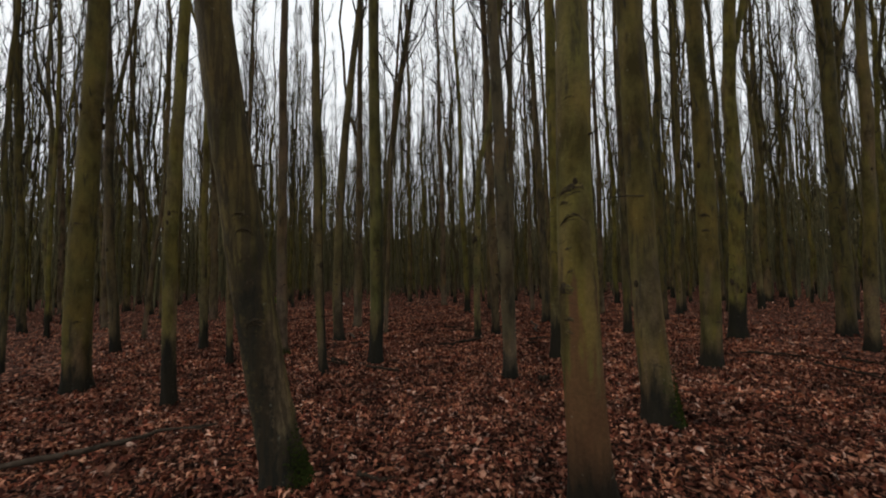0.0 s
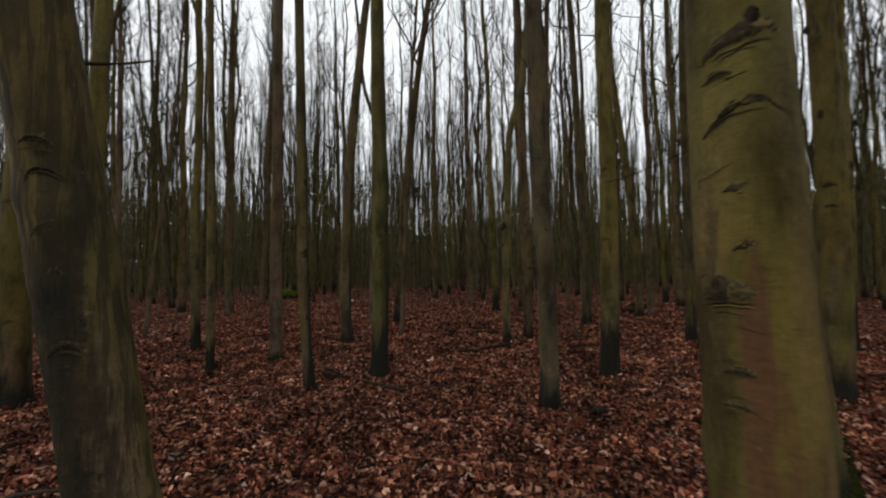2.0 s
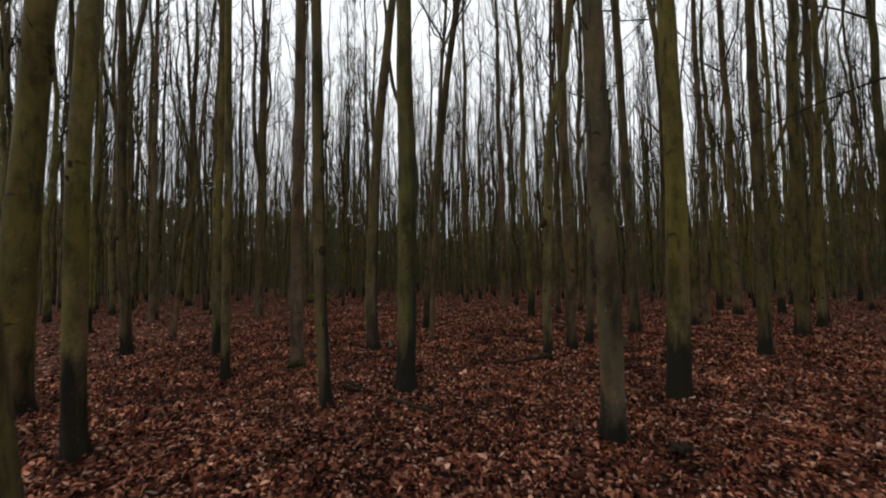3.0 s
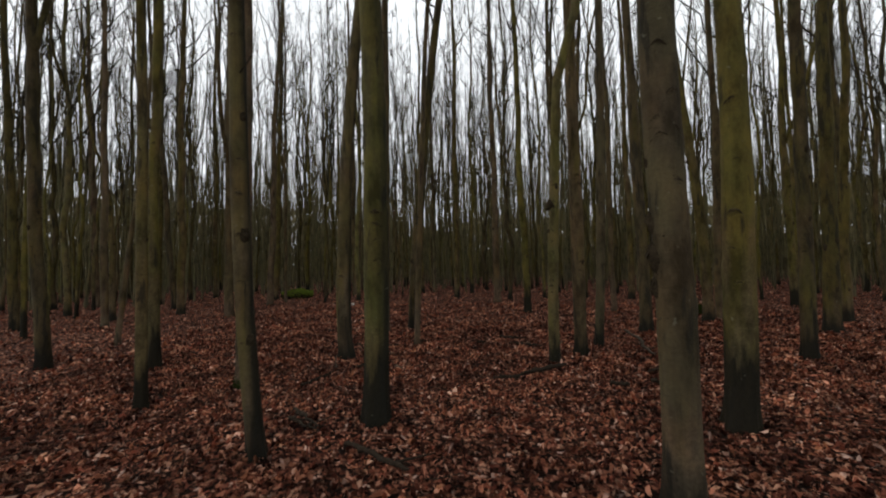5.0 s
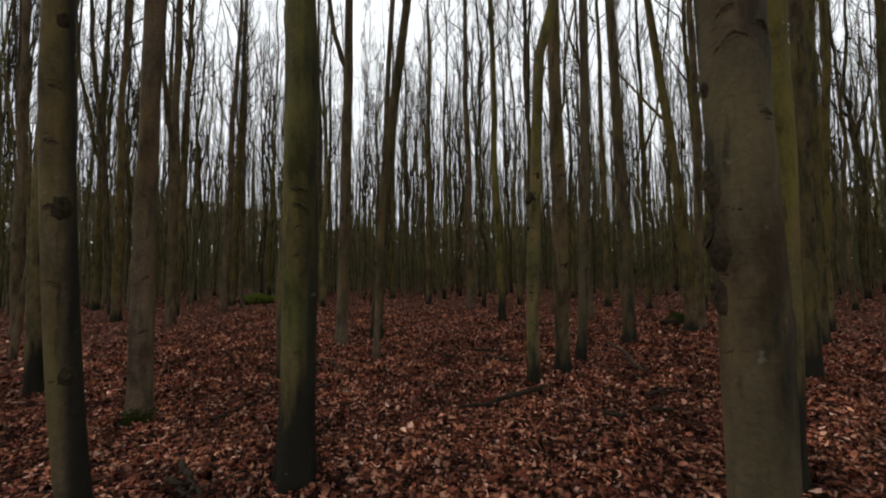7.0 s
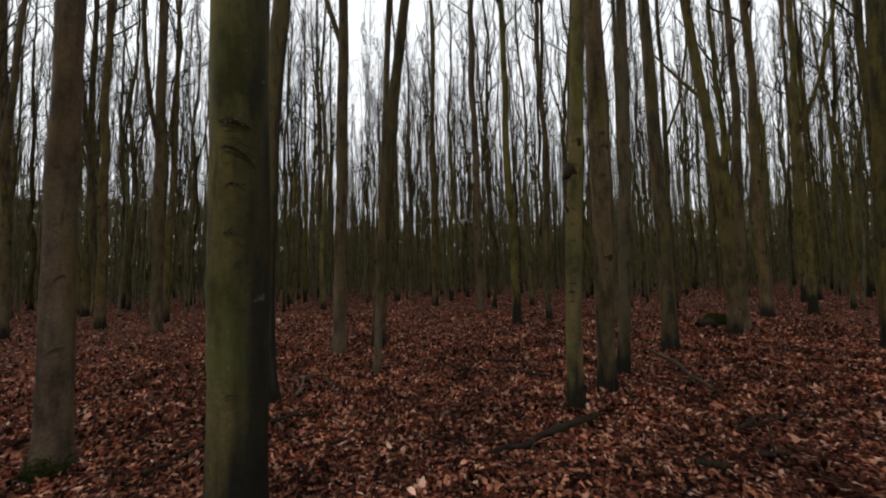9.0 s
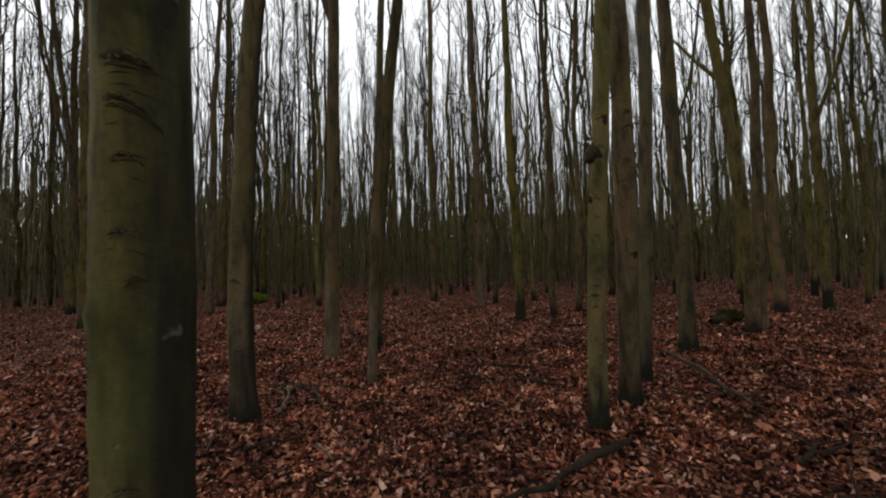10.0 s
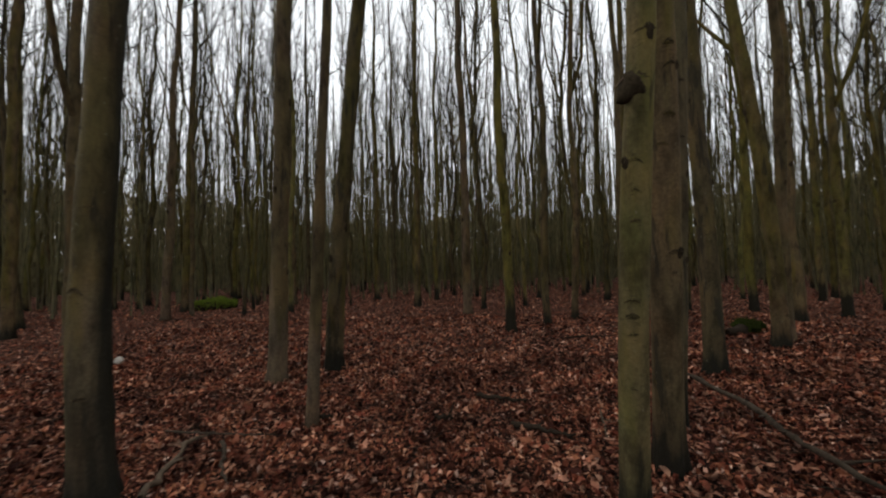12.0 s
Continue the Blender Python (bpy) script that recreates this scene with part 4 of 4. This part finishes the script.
fallen_branch([(1.69, 8.39), (1.93, 8.43)], 0.025, "short rotten stick in the litter", twigs=1)
fallen_branch([(1.77, 15.41), (2.96, 15.70)], 0.022, "straight thin fallen stem between trees", lift=0.05, twigs=1)
fallen_branch([(-2.14, 6.84), (-1.73, 6.58)], 0.020, "dark stick beside a slim beech", twigs=1)
fallen_branch([(1.16, 8.24), (1.39, 8.17)], 0.035, "short dark rotten piece of wood", twigs=0)
fallen_branch([(2.06, 8.96), (2.72, 9.40)], 0.014, "thin brown stick in the litter")
fallen_branch([(1.11, 11.37), (0.93, 10.67)], 0.012, "thin pale twig lying beside a beech", twigs=1, mat=DEADWOOD_PALE)
fallen_branch([(-0.58, 11.20), (-0.41, 11.19)], 0.040, "dark rotten wood lump in the litter", twigs=1)
fallen_branch([(-0.69, 2.82), (-0.45, 2.70)], 0.018, "short dark stick in the litter", twigs=1)
fallen_branch([(1.26, 5.49), (1.41, 5.45)], 0.050, "dark rotten wood lump in the litter", twigs=0)


def mossy_mound(x, y, length, width, tall, turn, label, bare, green):
    """A rotting log half sunk in leaves; moss grows over it in tufts."""
    rng = np.random.default_rng(int(length * 100))
    root = new("mossy_log")
    root.matrix_basis = pose(x, y, float(ground_height(x, y)), 0, 0, turn)
    s = np.linspace(-0.5, 0.5, 17)
    soup = Soup()
    rad = tall * 0.6 * (1 - 0.55 * np.abs(2 * s) ** 3) * (1 + 0.16 * np.sin(11 * s + 1))
    soup.tubes(np.stack([s * length, 0.06 * np.sin(5 * s), tall * 0.32 + 0 * s], -1)[None], rad[None], 14)
    part("log", soup.mesh("log", [DEADWOOD]), root)
    n = 2600
    u, a = rng.uniform(-0.48 + bare, 0.5, n), rng.normal(0, 0.75, n)
    rr = tall * 0.6 * (1 - 0.55 * np.abs(2 * u) ** 3) * (1 + 0.16 * np.sin(11 * u + 1)) * (0.85 + 0.3 * np.sin(9 * u + 2 * a) ** 2)
    p = np.stack([u * length, rr * np.sin(a) * width / tall, tall * 0.32 + rr * np.cos(a)], -1)
    d = np.stack([0 * u, np.sin(a), np.cos(a)], -1) + rng.normal(0, 0.5, (n, 3))
    soup = Soup()
    soup.tubes(np.stack([p - d * 0.01, p + d * rng.uniform(0.02, 0.07, (n, 1))], 1), np.array([[0.022, 0.006]]).repeat(n, 0), 4)
    part("moss", soup.mesh("moss", [green]), root, "cushion of green moss")["kind"] = "stuff"
    return tagged(root, label, "log")


mossy_mound(-11.76, 24.21, 1.75, 0.6, 0.48, 42, "rotting log wholly covered with green moss", 0.0, MOSS)
mossy_mound(5.87, 16.26, 1.2, 0.26, 0.21, 25, "dark rotting log with a thin moss cover", 0.45, MOSS_DARK)


# ---- fallen leaves ----
def leaf_shape(size, curl):
    """One beech leaf: a pointed oval, its sides raised over the midrib."""
    v = np.array([[0, -0.5, 0], [0.27, -0.22, curl], [0.29, 0.16, curl * 1.1], [0, 0.56, 0], [-0.29, 0.16, curl * 1.1], [-0.27, -0.22, curl], [0, -0.2, 0], [0, 0.2, 0]]) * size
    return v, np.array([[0, 1, 6, 5], [1, 2, 7, 6], [6, 7, 4, 5], [7, 2, 3, 4]])


def leaf_cloud(n, x, y, rng, lo, hi, lying=0.34):
    """Loose leaves, most of them flat, each curled and twisted in its own way; lying: how far they tilt, in radians."""
    size = (lo + (hi - lo) * rng.uniform(0, 1, n) ** 1.4) * (0.8 + 0.5 * rng.uniform(0, 1, n) ** 2)
    base, q = leaf_shape(1.0, 1.0)
    curl = rng.normal(0.10, 0.30, n)
    arch = rng.normal(-0.15, 0.8, n)
    v = base[None].repeat(n, 0) * size[:, None, None]
    v[:, :, 2] = size[:, None] * (base[None, :, 2] * curl[:, None] + arch[:, None] * base[None, :, 1] ** 2)
    v[:, :, 0] *= rng.uniform(0.28, 1.10, (n, 1)) * np.sqrt(np.clip(1 - (1.3 * curl[:, None]) ** 2, 0.2, 1))
    for k in range(8):
        v[:, k] += size[:, None] * rng.normal(0, (0.07, 0.06, 0.07), (n, 3))
    a, t, b = rng.uniform(0, 6.28, n), rng.normal(0, lying, n), rng.normal(0, lying, n)
    upright = rng.uniform(0, 1, n) < 0.10
    t = np.where(upright, rng.normal(0, 1.0, n), t)
    ca, sa, ct, st, cb, sb = np.cos(a), np.sin(a), np.cos(t), np.sin(t), np.cos(b), np.sin(b)
    X, Y, Z = v[..., 0], v[..., 1], v[..., 2]
    Y, Z = Y * ct[:, None] - Z * st[:, None], Y * st[:, None] + Z * ct[:, None]
    X, Z = X * cb[:, None] + Z * sb[:, None], -X * sb[:, None] + Z * cb[:, None]
    X, Y = X * ca[:, None] - Y * sa[:, None], X * sa[:, None] + Y * ca[:, None]
    heap = 0.5 + 0.5 * np.sin(2.9 * x + 1.3 * np.sin(2.2 * y)) * np.sin(3.4 * y + 1.1 * np.sin(1.9 * x))
    z = ground_height(x, y) + size * (0.06 + 0.26 * np.abs(st)) + (0.006 + 0.020 * heap) * rng.uniform(0, 1, n)
    out = np.stack([X + x[:, None], Y + y[:, None], Z + z[:, None]], -1).reshape(-1, 3)
    quads = (q[None] + (np.arange(n) * 8)[:, None, None]).reshape(-1, 4)
    return out, quads


rng = np.random.default_rng(21)
soup = Soup()
n = 165000
x, y = rng.uniform(-6.8, 6.8, n), 1.9 + 12.6 * rng.uniform(0, 1, n)
soup.put(*leaf_cloud(n, x, y, rng, 0.022, 0.072))
# larger leaves that lie on top farther in
n = 16000
x, y = rng.uniform(-8.5, 8.5, n), 8.8 + 11.2 * rng.uniform(0, 1, n)
soup.put(*leaf_cloud(n, x, y, rng, 0.060, 0.110, 0.45))
n = 75000
a, d = rng.uniform(-1.75, 1.75, n), 6 + 28 * rng.uniform(0, 1, n) ** 0.75
x, y = d * np.sin(a), 5 + d * np.cos(a)
far = (np.abs(x) > 6.8) | (y > 14.5)
soup.put(*leaf_cloud(int(far.sum()), x[far], y[far], rng, 0.050, 0.100, 0.40))
n = 6000
x, y = rng.uniform(-9, 9, n), rng.uniform(-6, 1.9, n)
soup.put(*leaf_cloud(n, x, y, rng, 0.06, 0.10))
litter = new("leaf_litter", soup.mesh("leaf_litter", [LEAF]))
tagged(litter, "deep loose litter of curled red-brown leaves", "leaf litter", kind="stuff")

# crumbs of twig and beech mast between the leaves
rng = np.random.default_rng(33)
n = 4200
x, y = rng.uniform(-6.5, 6.5, n), 2.0 + 12.5 * rng.uniform(0, 1, n)
length = 0.04 + 0.32 * rng.uniform(0, 1, (n, 1)) ** 3
a = rng.uniform(0, 6.28, n)
d = np.stack([np.cos(a), np.sin(a), rng.normal(0, 0.10, n)], -1) * length
c = np.stack([x, y, ground_height(x, y) + 0.026 + 0.014 * rng.uniform(0, 1, n)], -1)
bow = rng.normal(0, 0.06, (n, 3)) * length * np.array([1, 1, 0.3])
soup = Soup()
soup.tubes(np.stack([c - d / 2, c + bow, c + d / 2], 1), (0.0018 + 0.010 * length * rng.uniform(0.3, 1, (n, 1))) * np.array([[1.0, 0.9, 0.5]]), 4)
crumbs = new("twig_litter", soup.mesh("twig_litter", [DEADWOOD]))
tagged(crumbs, "short dark broken twigs strewn among leaves", "twigs", kind="stuff")

rng = np.random.default_rng(41)
leaf_meshes = []
for k in range(10):
    v, q = leaf_shape(0.060 + 0.0035 * k, 0.02 + 0.03 * k)
    v[3, 2] += 0.012 * (k % 4)
    leaf_meshes.append(quad_mesh("fallen_leaf", v, q, [LEAF_SINGLE]))
for k in range(300):
    x, y = rng.uniform(-2.2, 2.2), rng.uniform(2.4, 12.5)
    ob = new("fallen_leaf", leaf_meshes[k % 10])
    ob.parent = ground
    ob.matrix_basis = Matrix.Translation((x, y, float(ground_height(x, y)) + 0.024)) @ Euler((rng.normal(0, 0.4), rng.normal(0, 0.4), rng.uniform(0, 6.28))).to_matrix().to_4x4()
